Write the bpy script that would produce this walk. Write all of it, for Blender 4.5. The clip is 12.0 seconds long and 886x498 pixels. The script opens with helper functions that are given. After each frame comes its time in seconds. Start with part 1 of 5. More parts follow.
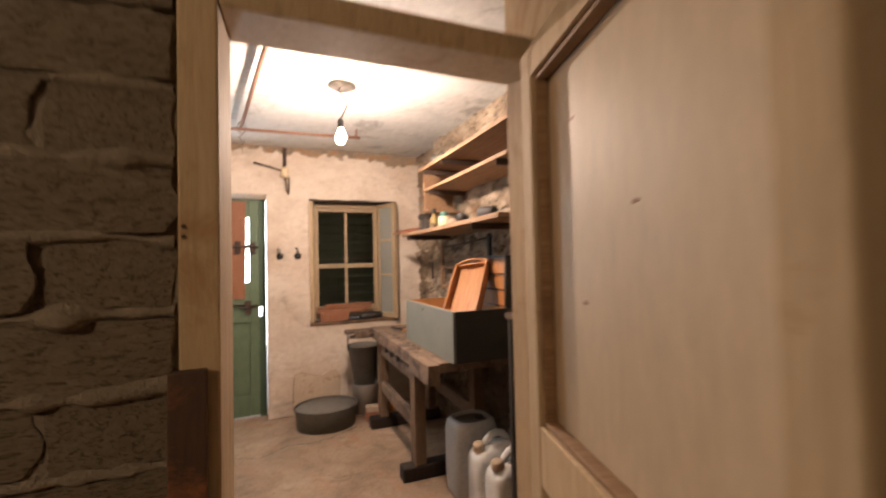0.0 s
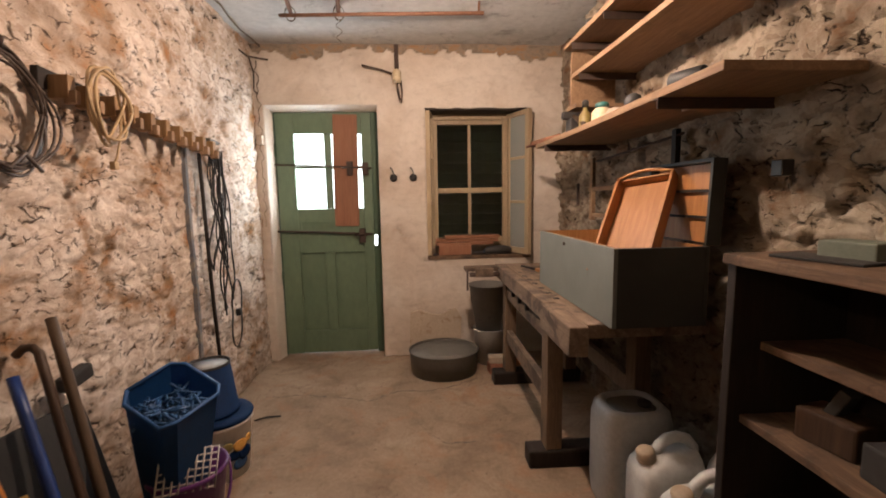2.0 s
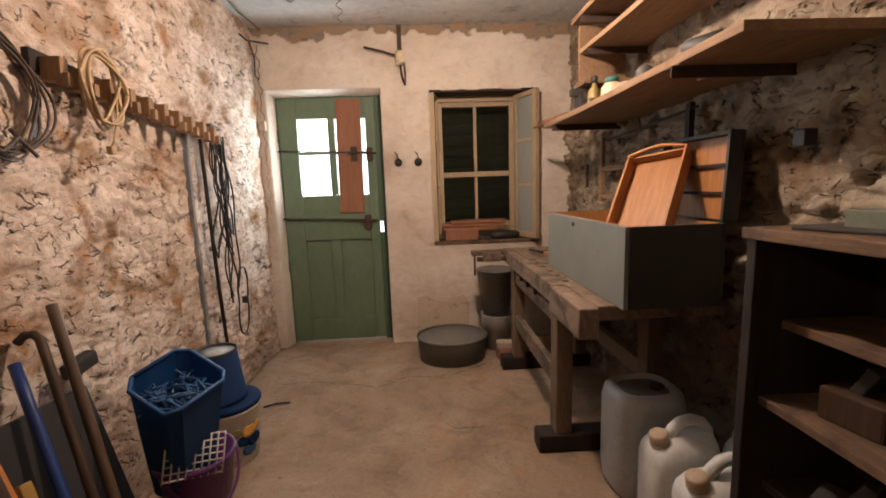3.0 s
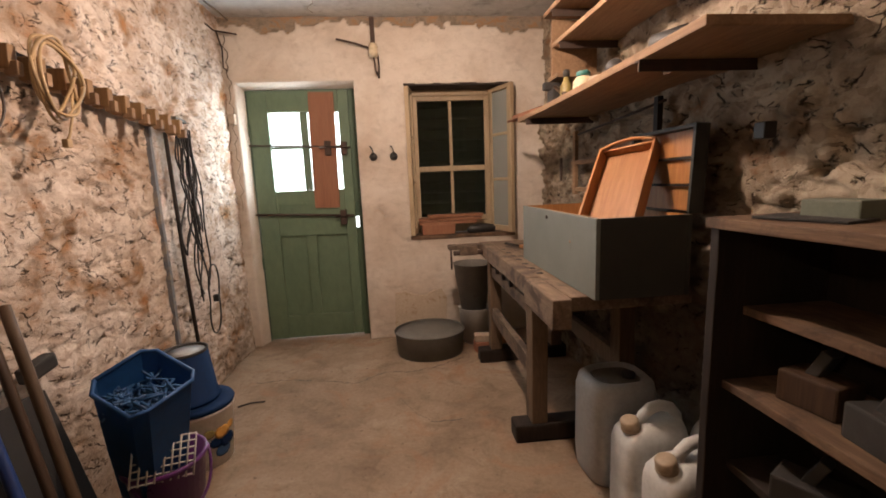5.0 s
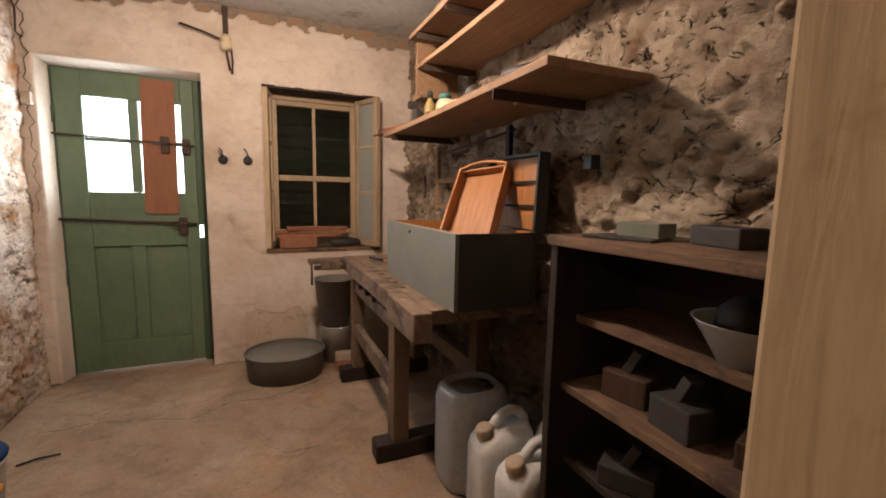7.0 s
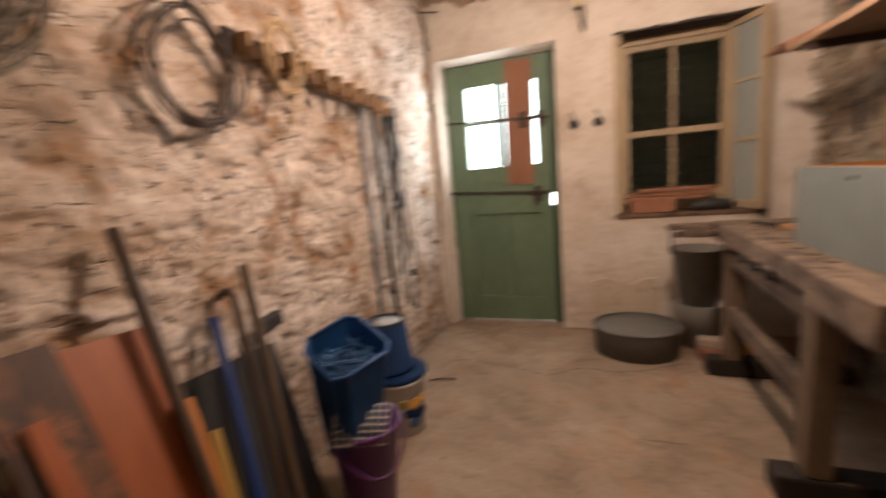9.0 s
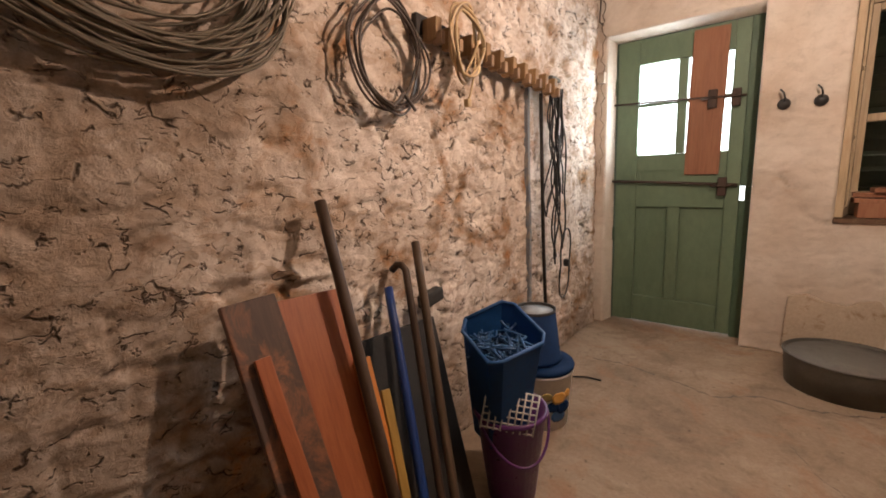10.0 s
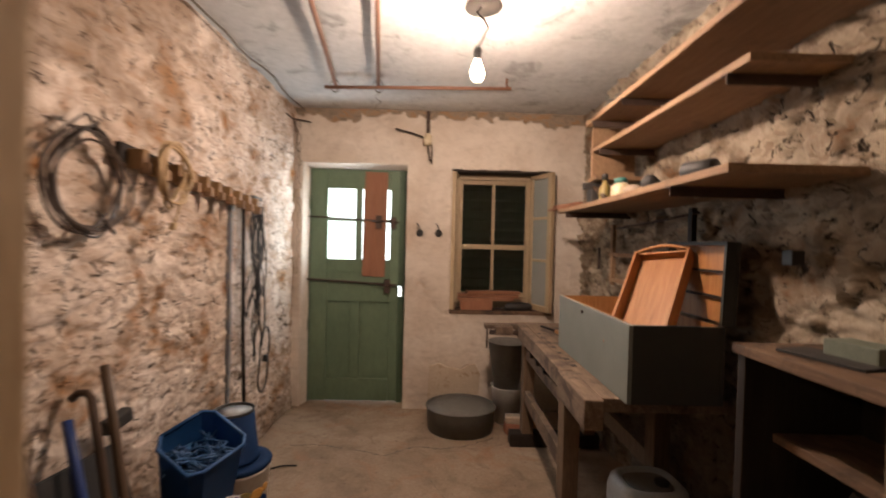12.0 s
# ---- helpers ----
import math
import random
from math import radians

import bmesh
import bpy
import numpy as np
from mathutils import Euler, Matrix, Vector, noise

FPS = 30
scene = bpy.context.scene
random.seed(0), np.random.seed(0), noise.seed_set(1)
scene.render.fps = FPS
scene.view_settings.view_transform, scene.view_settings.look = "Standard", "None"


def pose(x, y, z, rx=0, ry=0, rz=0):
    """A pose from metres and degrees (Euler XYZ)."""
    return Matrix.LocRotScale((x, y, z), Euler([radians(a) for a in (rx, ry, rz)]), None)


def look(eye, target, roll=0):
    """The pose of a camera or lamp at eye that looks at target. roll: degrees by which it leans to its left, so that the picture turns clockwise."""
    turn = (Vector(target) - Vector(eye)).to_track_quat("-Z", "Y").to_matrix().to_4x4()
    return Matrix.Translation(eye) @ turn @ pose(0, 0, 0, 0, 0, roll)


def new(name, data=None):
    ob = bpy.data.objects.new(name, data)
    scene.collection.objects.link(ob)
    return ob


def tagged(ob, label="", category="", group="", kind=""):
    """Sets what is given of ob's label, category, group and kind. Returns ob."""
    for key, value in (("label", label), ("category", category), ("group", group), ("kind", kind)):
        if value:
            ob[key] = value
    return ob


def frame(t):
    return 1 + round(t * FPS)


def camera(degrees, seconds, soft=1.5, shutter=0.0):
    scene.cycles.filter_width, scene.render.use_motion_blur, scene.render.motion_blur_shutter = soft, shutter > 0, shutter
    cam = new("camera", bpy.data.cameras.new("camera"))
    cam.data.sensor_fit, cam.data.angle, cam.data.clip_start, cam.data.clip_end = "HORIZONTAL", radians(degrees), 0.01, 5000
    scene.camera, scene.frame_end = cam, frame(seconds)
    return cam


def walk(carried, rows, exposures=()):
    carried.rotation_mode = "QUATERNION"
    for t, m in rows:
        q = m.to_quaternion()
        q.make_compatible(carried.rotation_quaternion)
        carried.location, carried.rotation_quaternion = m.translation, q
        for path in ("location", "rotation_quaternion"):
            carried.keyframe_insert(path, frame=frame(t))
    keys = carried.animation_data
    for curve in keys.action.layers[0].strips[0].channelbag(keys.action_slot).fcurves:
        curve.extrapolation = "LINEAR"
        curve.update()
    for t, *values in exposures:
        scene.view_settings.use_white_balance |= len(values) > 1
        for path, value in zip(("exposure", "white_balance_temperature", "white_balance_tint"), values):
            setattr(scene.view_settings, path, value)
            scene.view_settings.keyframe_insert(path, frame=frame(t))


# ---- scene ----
cam = camera(93.1, 12.0, soft=1.8, shutter=0.6)
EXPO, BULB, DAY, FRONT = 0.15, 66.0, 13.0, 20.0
PATH = [
    (0, (1.352, 3.078, 1.372), (2.107, 4.929, 1.423), -1.3),
    (0.5, (1.427, 3.319, 1.342), (1.951, 5.246, 1.222), 0.4),
    (1, (1.516, 3.534, 1.322), (1.781, 5.497, 1.044), -0.1),
    (1.5, (1.579, 3.684, 1.29), (1.688, 5.657, 0.987), -0.1),
    (2, (1.585, 3.795, 1.264), (1.709, 5.778, 1.029), -1.0),
    (2.5, (1.581, 3.828, 1.249), (1.711, 5.814, 1.055), -1.9),
    (3, (1.598, 3.832, 1.235), (1.681, 5.81, 0.946), -2.0),
    (5, (1.614, 3.834, 1.228), (1.796, 5.8, 0.913), -2.3),
    (5.5, (1.618, 3.839, 1.226), (1.816, 5.8, 0.887), -1.9),
    (6, (1.63, 3.844, 1.223), (1.952, 5.793, 0.911), -1.8),
    (6.5, (1.635, 3.852, 1.223), (2.271, 5.726, 0.936), 0.7),
    (6.7, (1.639, 3.857, 1.22), (2.433, 5.674, 0.957), 1.2),
    (8.5, (1.623, 3.993, 1.171), (1.795, 5.981, 1.031), -1.6),
    (9, (1.543, 4.074, 1.152), (0.855, 5.923, 0.823), -4.9),
    (9.5, (1.476, 4.057, 1.162), (0.309, 5.648, 0.834), -3.5),
    (10, (1.447, 4.055, 1.166), (0.206, 5.581, 0.8), -2.8),
    (10.5, (1.478, 4.059, 1.192), (0.444, 5.741, 0.873), -1.7),
    (11, (1.55, 4.008, 1.277), (1.297, 5.982, 1.079), 0.2),
    (11.5, (1.561, 3.895, 1.32), (1.742, 5.883, 1.208), -1.3),
    (12, (1.582, 3.706, 1.36), (1.598, 5.706, 1.331), 1.4),
]
walk(cam, [(t, look(eye, target, roll)) for t, eye, target, roll in PATH],
     exposures=[(0, EXPO + 0.55), (0.5, EXPO + 0.24), (1.3, EXPO), (6.7, EXPO), (8.4, EXPO + 0.55), (9.1, EXPO + 0.12), (10.6, EXPO + 0.08), (12, EXPO - 0.18)])

# ---- light ----
world = bpy.data.worlds.new("sky")
scene.world = world
world.use_nodes = True
wn = world.node_tree.nodes
sky = wn.new("ShaderNodeTexSky")
sky.sky_type = "NISHITA"
sky.sun_disc = False
sky.sun_elevation = radians(48)
sky.sun_rotation = radians(200)
world.node_tree.links.new(sky.outputs[0], wn["Background"].inputs[0])
wn["Background"].inputs[1].default_value = 0.12

sun = new("sun", bpy.data.lights.new("sun", "SUN"))
sun.data.energy = 2.5
sun.data.angle = radians(0.5)
sun.data.color = (1.0, 0.95, 0.87)
sun.matrix_world = look((0, 0, 20), (0 - 0.3, 0 + 0.9, 19.0))

bulb_light = new("bulb_light", bpy.data.lights.new("bulb_light", "POINT"))
bulb_light.data.energy = BULB
bulb_light.data.color = (1.0, 0.755, 0.615)
bulb_light.data.shadow_soft_size = 0.03
bulb_light.location = (1.722, 5.48, 2.083)

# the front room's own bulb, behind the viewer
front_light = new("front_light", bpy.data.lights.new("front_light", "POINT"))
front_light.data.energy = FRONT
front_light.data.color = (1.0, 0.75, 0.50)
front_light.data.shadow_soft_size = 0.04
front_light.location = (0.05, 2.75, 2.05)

# sky light that enters at the panes of the green door
door_light = new("door_daylight", bpy.data.lights.new("door_daylight", "AREA"))
door_light.data.shape = "RECTANGLE"
door_light.data.size, door_light.data.size_y = 0.228, 0.586
door_light.data.energy = DAY
door_light.data.color = (0.82, 0.92, 1.0)
door_light.matrix_world = look((0.756, 7.2515, 1.50), (0.756, 6.0, 1.50))


# ---- materials ----
def nodes_of(name):
    m = bpy.data.materials.new(name)
    m.use_nodes = True
    nt = m.node_tree
    return m, nt, nt.nodes["Principled BSDF"]


def ramp(nt, fac, stops):
    r = nt.nodes.new("ShaderNodeValToRGB")
    el = r.color_ramp.elements
    while len(el) < len(stops):
        el.new(0.5)
    for e, (p, c) in zip(el, stops):
        e.position = p
        e.color = (*c, 1)
    nt.links.new(fac, r.inputs[0])
    return r.outputs[0]


def coords(nt, scale, kind="Object"):
    tc = nt.nodes.new("ShaderNodeTexCoord")
    mp = nt.nodes.new("ShaderNodeMapping")
    mp.inputs["Scale"].default_value = scale
    nt.links.new(tc.outputs[kind], mp.inputs[0])
    return mp.outputs[0]


def noise_tex(nt, vec, scale, detail=6, rough=0.6, distort=0.0):
    n = nt.nodes.new("ShaderNodeTexNoise")
    n.inputs["Scale"].default_value = scale
    n.inputs["Detail"].default_value = detail
    n.inputs["Roughness"].default_value = rough
    n.inputs["Distortion"].default_value = distort
    nt.links.new(vec, n.inputs["Vector"])
    return n.outputs[0]


def mix(nt, fac, a, b, mode="MIX"):
    m = nt.nodes.new("ShaderNodeMix")
    m.data_type = "RGBA"
    m.blend_type = mode
    for value, sock in ((fac, m.inputs[0]), (a, m.inputs[6]), (b, m.inputs[7])):
        if isinstance(value, (int, float)):
            sock.default_value = value
        elif isinstance(value, tuple):
            sock.default_value = (*value, 1)
        else:
            nt.links.new(value, sock)
    return m.outputs[2]


def bump(nt, bsdf, height, strength, dist):
    b = nt.nodes.new("ShaderNodeBump")
    b.inputs["Strength"].default_value = strength
    b.inputs["Distance"].default_value = dist
    nt.links.new(height, b.inputs["Height"])
    nt.links.new(b.outputs[0], bsdf.inputs["Normal"])


def plain(name, c1, c2, rough=0.6, metal=0.0, scale=9.0, relief=0.15, dirt=None, dirt_at=0.62, stretch=(1, 1, 1), specular=0.5, deep=0.004):
    """Two tones in broad patches, fine grain, and a worn or dirty third tone."""
    m, nt, b = nodes_of(name)
    v = coords(nt, stretch)
    big = noise_tex(nt, v, scale, 5, 0.6, 0.3)
    fine = noise_tex(nt, v, scale * 9, 4, 0.7)
    col = ramp(nt, big, [(0.32, c1), (0.68, c2)])
    col = mix(nt, 0.35, col, ramp(nt, fine, [(0.3, tuple(x * 0.7 for x in c1)), (0.7, tuple(min(1, x * 1.15) for x in c2))]))
    if dirt:
        blot = noise_tex(nt, v, scale * 1.9, 8, 0.72, 0.6)
        col = mix(nt, ramp(nt, blot, [(dirt_at - 0.05, (0, 0, 0)), (dirt_at + 0.06, (1, 1, 1))]), col, dirt)
    nt.links.new(col, b.inputs["Base Color"])
    nt.links.new(ramp(nt, fine, [(0.2, (max(0, rough - 0.14),) * 3), (0.8, (min(1, rough + 0.14),) * 3)]), b.inputs["Roughness"])
    b.inputs["Metallic"].default_value = metal
    b.inputs["Specular IOR Level"].default_value = specular
    bump(nt, b, fine, relief, deep)
    return m


def wood(name, c1, c2, along="Y", rough=0.65, dirt=None, dirt_at=0.6, scale=1.0):
    """Grain drawn out along one axis of the thing, with knots and stains."""
    m, nt, b = nodes_of(name)
    s = {"X": (1.2, 14, 14), "Y": (14, 1.2, 14), "Z": (14, 14, 1.2)}[along]
    v = coords(nt, tuple(x * scale for x in s))
    info = nt.nodes.new("ShaderNodeObjectInfo")
    grain = noise_tex(nt, v, 3.2, 8, 0.65, 1.2)
    fine = noise_tex(nt, v, 16, 4, 0.7, 0.2)
    blot = noise_tex(nt, coords(nt, (1, 1, 1)), 7 * scale, 7, 0.7, 0.6)
    dark = tuple(x * 0.62 for x in c1)
    col = ramp(nt, grain, [(0.28, dark), (0.46, c1), (0.7, c2)])
    col = mix(nt, 0.3, col, ramp(nt, fine, [(0.3, dark), (0.75, c2)]))
    col = mix(nt, ramp(nt, info.outputs["Random"], [(0, (0.0, 0.0, 0.0)), (1, (0.35, 0.35, 0.35))]), col, dark)
    if dirt:
        col = mix(nt, ramp(nt, blot, [(dirt_at - 0.08, (0, 0, 0)), (dirt_at + 0.08, (0.9, 0.9, 0.9))]), col, dirt)
    nt.links.new(col, b.inputs["Base Color"])
    b.inputs["Roughness"].default_value = rough
    b.inputs["Specular IOR Level"].default_value = 0.35
    bump(nt, b, grain, 0.25, 0.003)
    return m


def cells(nt, vec, scale, feature="F1"):
    n = nt.nodes.new("ShaderNodeTexVoronoi")
    n.feature = feature
    n.inputs["Scale"].default_value = scale
    nt.links.new(vec, n.inputs["Vector"])
    return n


def limewash(name, c_hi, c_lo, stone, recess_dark, dark_tone, speck=1.0, scale=2.3, cracks=1.0):
    """Lime plaster over rubble; mesh attributes mark chipped recesses with their shade in the colour, unwashed bare
    stone, and stained or darkened patches.
    """
    m, nt, b = nodes_of(name)
    v = coords(nt, (1, 1, 1))

    def attr(nm):
        at = nt.nodes.new("ShaderNodeAttribute")
        at.attribute_name = nm
        return at.outputs["Fac"]
    big = noise_tex(nt, v, scale, 6, 0.62, 0.4)
    mid = noise_tex(nt, coords(nt, (1, 1, 1.5)), 12, 8, 0.72, 0.5)
    fine = noise_tex(nt, v, 75, 5, 0.7)
    col = ramp(nt, big, [(0.34, c_lo), (0.58, c_hi)])
    col = mix(nt, ramp(nt, mid, [(0.50, (0, 0, 0)), (0.70, (0.65 * speck,) * 3)]), col, stone)
    col = mix(nt, ramp(nt, fine, [(0.56, (0, 0, 0)), (0.75, (0.45 * speck,) * 3)]), col, stone)
    # flaked faces with sharp edges, and hairline joints between some of them
    bend = nt.nodes.new("ShaderNodeTexNoise")
    bend.inputs["Scale"].default_value = 8.0
    bend.inputs["Detail"].default_value = 5
    nt.links.new(v, bend.inputs["Vector"])
    flat = nt.nodes.new("ShaderNodeMapping")
    flat.inputs["Scale"].default_value = (1, 1, 2.5)
    nt.links.new(mix(nt, 0.13, v, bend.outputs["Color"]), flat.inputs[0])
    big_cell, small_cell = cells(nt, flat.outputs[0], 8.0), cells(nt, flat.outputs[0], 24.0)
    grey = nt.nodes.new("ShaderNodeSeparateColor")
    nt.links.new(small_cell.outputs["Color"], grey.inputs[0])
    col = mix(nt, ramp(nt, grey.outputs[1], [(0.55, (0, 0, 0)), (0.95, (0.42 * cracks,) * 3)]), col, stone)
    edge1 = ramp(nt, cells(nt, flat.outputs[0], 8.0, "DISTANCE_TO_EDGE").outputs["Distance"], [(0.010, (1, 1, 1)), (0.045, (0, 0, 0))])
    edge2 = ramp(nt, cells(nt, flat.outputs[0], 24.0, "DISTANCE_TO_EDGE").outputs["Distance"], [(0.02, (1, 1, 1)), (0.10, (0, 0, 0))])
    edge1 = mix(nt, 1.0, edge1, ramp(nt, noise_tex(nt, v, 15.0, 3, 0.6), [(0.53, (0, 0, 0)), (0.62, (0.85 * cracks,) * 3)]), "MULTIPLY")
    edge2 = mix(nt, 1.0, edge2, ramp(nt, noise_tex(nt, v, 21.0, 3, 0.6), [(0.58, (0, 0, 0)), (0.66, (0.8 * cracks,) * 3)]), "MULTIPLY")
    open_joint = mix(nt, 1.0, edge1, edge2, "LIGHTEN")
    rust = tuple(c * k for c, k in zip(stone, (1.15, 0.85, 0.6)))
    bare = ramp(nt, mid, [(0.32, dark_tone), (0.5, stone), (0.62, rust)])
    col = mix(nt, attr("dark_patch"), col, mix(nt, ramp(nt, mid, [(0.3, (0.2, 0.2, 0.2)), (0.65, (1, 1, 1))]), c_lo, dark_tone))
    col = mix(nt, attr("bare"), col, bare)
    col = mix(nt, mix(nt, 1.0, attr("chip_shade"), open_joint, "LIGHTEN"), col, recess_dark)
    nt.links.new(col, b.inputs["Base Color"])
    b.inputs["Roughness"].default_value = 0.92
    b.inputs["Specular IOR Level"].default_value = 0.15
    tone = mix(nt, 0.5, big_cell.outputs["Color"], small_cell.outputs["Color"])
    relief = mix(nt, 0.35, tone, mix(nt, 0.5, mid, fine))
    bump(nt, b, mix(nt, open_joint, relief, (0, 0, 0)), 0.35 + 0.45 * cracks, 0.012 + 0.022 * cracks)
    return m


def screed(name):
    """Trodden old floor: broad damp and rusty patches, scuffs, small dark specks."""
    m, nt, b = nodes_of(name)
    v = coords(nt, (1, 1, 1))
    big = noise_tex(nt, v, 1.7, 7, 0.66, 0.5)
    mid = noise_tex(nt, v, 6.0, 8, 0.72, 0.8)
    fine = noise_tex(nt, v, 48, 5, 0.75)
    speck = noise_tex(nt, v, 30, 2, 0.5)
    col = ramp(nt, big, [(0.34, (0.18, 0.12, 0.078)), (0.5, (0.28, 0.198, 0.132)), (0.66, (0.375, 0.285, 0.205))])
    col = mix(nt, ramp(nt, mid, [(0.50, (0, 0, 0)), (0.68, (0.55, 0.55, 0.55))]), col, (0.11, 0.068, 0.042))
    red = noise_tex(nt, coords(nt, (1, 1, 1)), 2.9, 5, 0.6, 1.0)
    col = mix(nt, ramp(nt, red, [(0.53, (0, 0, 0)), (0.68, (0.75, 0.75, 0.75))]), col, (0.29, 0.14, 0.07))
    col = mix(nt, 0.22, col, ramp(nt, fine, [(0.3, (0.12, 0.08, 0.05)), (0.7, (0.42, 0.33, 0.24))]))
    col = mix(nt, ramp(nt, speck, [(0.68, (0, 0, 0)), (0.74, (0.6, 0.6, 0.6))]), col, (0.09, 0.06, 0.04))
    nt.links.new(col, b.inputs["Base Color"])
    nt.links.new(ramp(nt, mid, [(0.35, (0.7, 0.7, 0.7)), (0.7, (0.92, 0.92, 0.92))]), b.inputs["Roughness"])
    b.inputs["Specular IOR Level"].default_value = 0.25
    bump(nt, b, fine, 0.22, 0.004)
    return m


M = {}
M["left"] = limewash("lime_rubble", (0.78, 0.68, 0.59), (0.47, 0.35, 0.26), (0.35, 0.21, 0.115), (0.05, 0.028, 0.017), (0.175, 0.115, 0.075))
M["back"] = limewash("lime_plaster", (0.68, 0.605, 0.52), (0.55, 0.455, 0.365), (0.32, 0.25, 0.185), (0.12, 0.095, 0.07), (0.17, 0.14, 0.11), 0.45, 2.3, 0.1)
M["right"] = limewash("bare_rubble", (0.414, 0.345, 0.261), (0.197, 0.152, 0.109), (0.162, 0.111, 0.071), (0.049, 0.035, 0.025), (0.099, 0.078, 0.059), 1.0, 3.4, 1.2)
M["ceiling"] = plain("ceiling_lime", (0.43, 0.425, 0.41), (0.56, 0.555, 0.535), 0.9, scale=2.2, relief=0.4, dirt=(0.27, 0.26, 0.245), dirt_at=0.60)
M["floor"] = screed("old_screed")
M["block"] = plain("concrete_block", (0.30, 0.235, 0.17), (0.46, 0.375, 0.28), 0.95, scale=9, relief=1.0, dirt=(0.17, 0.13, 0.095), dirt_at=0.55, specular=0.1, deep=0.012)
M["mortar"] = plain("mortar", (0.28, 0.225, 0.17), (0.40, 0.33, 0.255), 0.95, scale=14, relief=0.9, specular=0.1, deep=0.02)
M["slab"] = plain("tan_slab", (0.46, 0.36, 0.26), (0.56, 0.46, 0.35), 0.92, scale=7, relief=0.5, dirt=(0.33, 0.22, 0.13), dirt_at=0.6)
M["pine"] = wood("pale_pine", (0.52, 0.38, 0.23), (0.64, 0.49, 0.32), "Z", 0.78, dirt=(0.36, 0.22, 0.11), dirt_at=0.64)
M["ply"] = plain("plywood_panel", (0.47, 0.36, 0.24), (0.54, 0.42, 0.29), 0.6, scale=3, relief=0.08, stretch=(3, 3, 0.6))
M["shelf"] = wood("shelf_plank", (0.27, 0.16, 0.088), (0.40, 0.26, 0.15), "Y", 0.7, dirt=(0.16, 0.10, 0.06), dirt_at=0.62)
M["bench"] = wood("bench_wood", (0.17, 0.115, 0.078), (0.30, 0.215, 0.15), "Y", 0.8, dirt=(0.055, 0.038, 0.028), dirt_at=0.54)
M["benchleg"] = wood("bench_leg_wood", (0.14, 0.09, 0.055), (0.24, 0.16, 0.10), "Z", 0.75, dirt=(0.09, 0.06, 0.04), dirt_at=0.62)
# dark wood; also holds the cabinet interior's shade in its colour
M["darkshadewood"] = wood("dark_and_shaded_wood", (0.019, 0.013, 0.009), (0.038, 0.024, 0.017), "Z", 0.7)
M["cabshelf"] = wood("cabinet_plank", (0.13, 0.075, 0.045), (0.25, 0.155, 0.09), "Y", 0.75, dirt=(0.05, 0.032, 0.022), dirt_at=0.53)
M["orange"] = wood("orange_wood", (0.38, 0.165, 0.058), (0.51, 0.25, 0.092), "Z", 0.5)
M["redwood"] = wood("red_brown_board", (0.29, 0.08, 0.028), (0.38, 0.12, 0.042), "Z", 0.5, dirt=(0.17, 0.06, 0.03), dirt_at=0.72)
M["rackwood"] = wood("rack_wood", (0.27, 0.15, 0.065), (0.38, 0.235, 0.11), "Y", 0.6)
M["wornboard"] = wood("worn_dark_board", (0.07, 0.04, 0.028), (0.11, 0.06, 0.04), "Z", 0.55, dirt=(0.34, 0.13, 0.055), dirt_at=0.57, scale=0.8)
M["doorboard"] = wood("reddish_board", (0.290, 0.123, 0.066), (0.370, 0.176, 0.097), "Z", 0.6)
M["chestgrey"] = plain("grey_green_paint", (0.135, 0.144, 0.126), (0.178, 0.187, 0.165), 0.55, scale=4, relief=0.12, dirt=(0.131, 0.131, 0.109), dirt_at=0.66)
# the chest's grey-green, darkened for faces turned away from the bulb
M["chestshade"] = plain("grey_green_paint_shaded", (0.020, 0.021, 0.018), (0.032, 0.033, 0.028), 0.6, scale=5)
M["green"] = plain("green_door_paint", (0.10, 0.155, 0.095), (0.14, 0.20, 0.125), 0.5, scale=2.5, relief=0.12, dirt=(0.10, 0.16, 0.095), dirt_at=0.66, stretch=(1, 1, 0.5))
# frame green, made darker by the shadow put into its colour
M["greenshade"] = plain("green_frame_shaded", (0.045, 0.085, 0.05), (0.07, 0.12, 0.07), 0.55)
M["cream"] = wood("cream_window_wood", (0.43, 0.32, 0.195), (0.54, 0.42, 0.275), "Z", 0.55, dirt=(0.40, 0.28, 0.17), dirt_at=0.64)
M["shutter"] = plain("dark_shutter", (0.06, 0.07, 0.05), (0.09, 0.10, 0.075), 0.8)
M["iron"] = plain("rusty_iron", (0.05, 0.035, 0.028), (0.09, 0.055, 0.04), 0.7, 0.4, scale=30)
M["rust"] = plain("rusty_pipe", (0.18, 0.085, 0.05), (0.28, 0.14, 0.085), 0.75, 0.2, scale=24)
M["black"] = plain("black_rubber", (0.016, 0.015, 0.014), (0.03, 0.027, 0.025), 0.55)
M["wire"] = plain("brown_grey_wire", (0.085, 0.065, 0.042), (0.15, 0.115, 0.075), 0.55, 0.3, scale=20)
M["brownwire"] = plain("brown_cable", (0.05, 0.032, 0.022), (0.075, 0.05, 0.035), 0.5)
M["rope"] = plain("tan_cable", (0.42, 0.28, 0.14), (0.52, 0.37, 0.2), 0.6)
M["zinc"] = plain("dull_zinc", (0.091, 0.084, 0.070), (0.140, 0.130, 0.108), 0.6, 0.35, scale=12, dirt=(0.098, 0.084, 0.066))
M["bin"] = plain("dull_grey_metal", (0.125, 0.115, 0.098), (0.18, 0.168, 0.145), 0.65, 0.2, scale=12, dirt=(0.10, 0.085, 0.07))
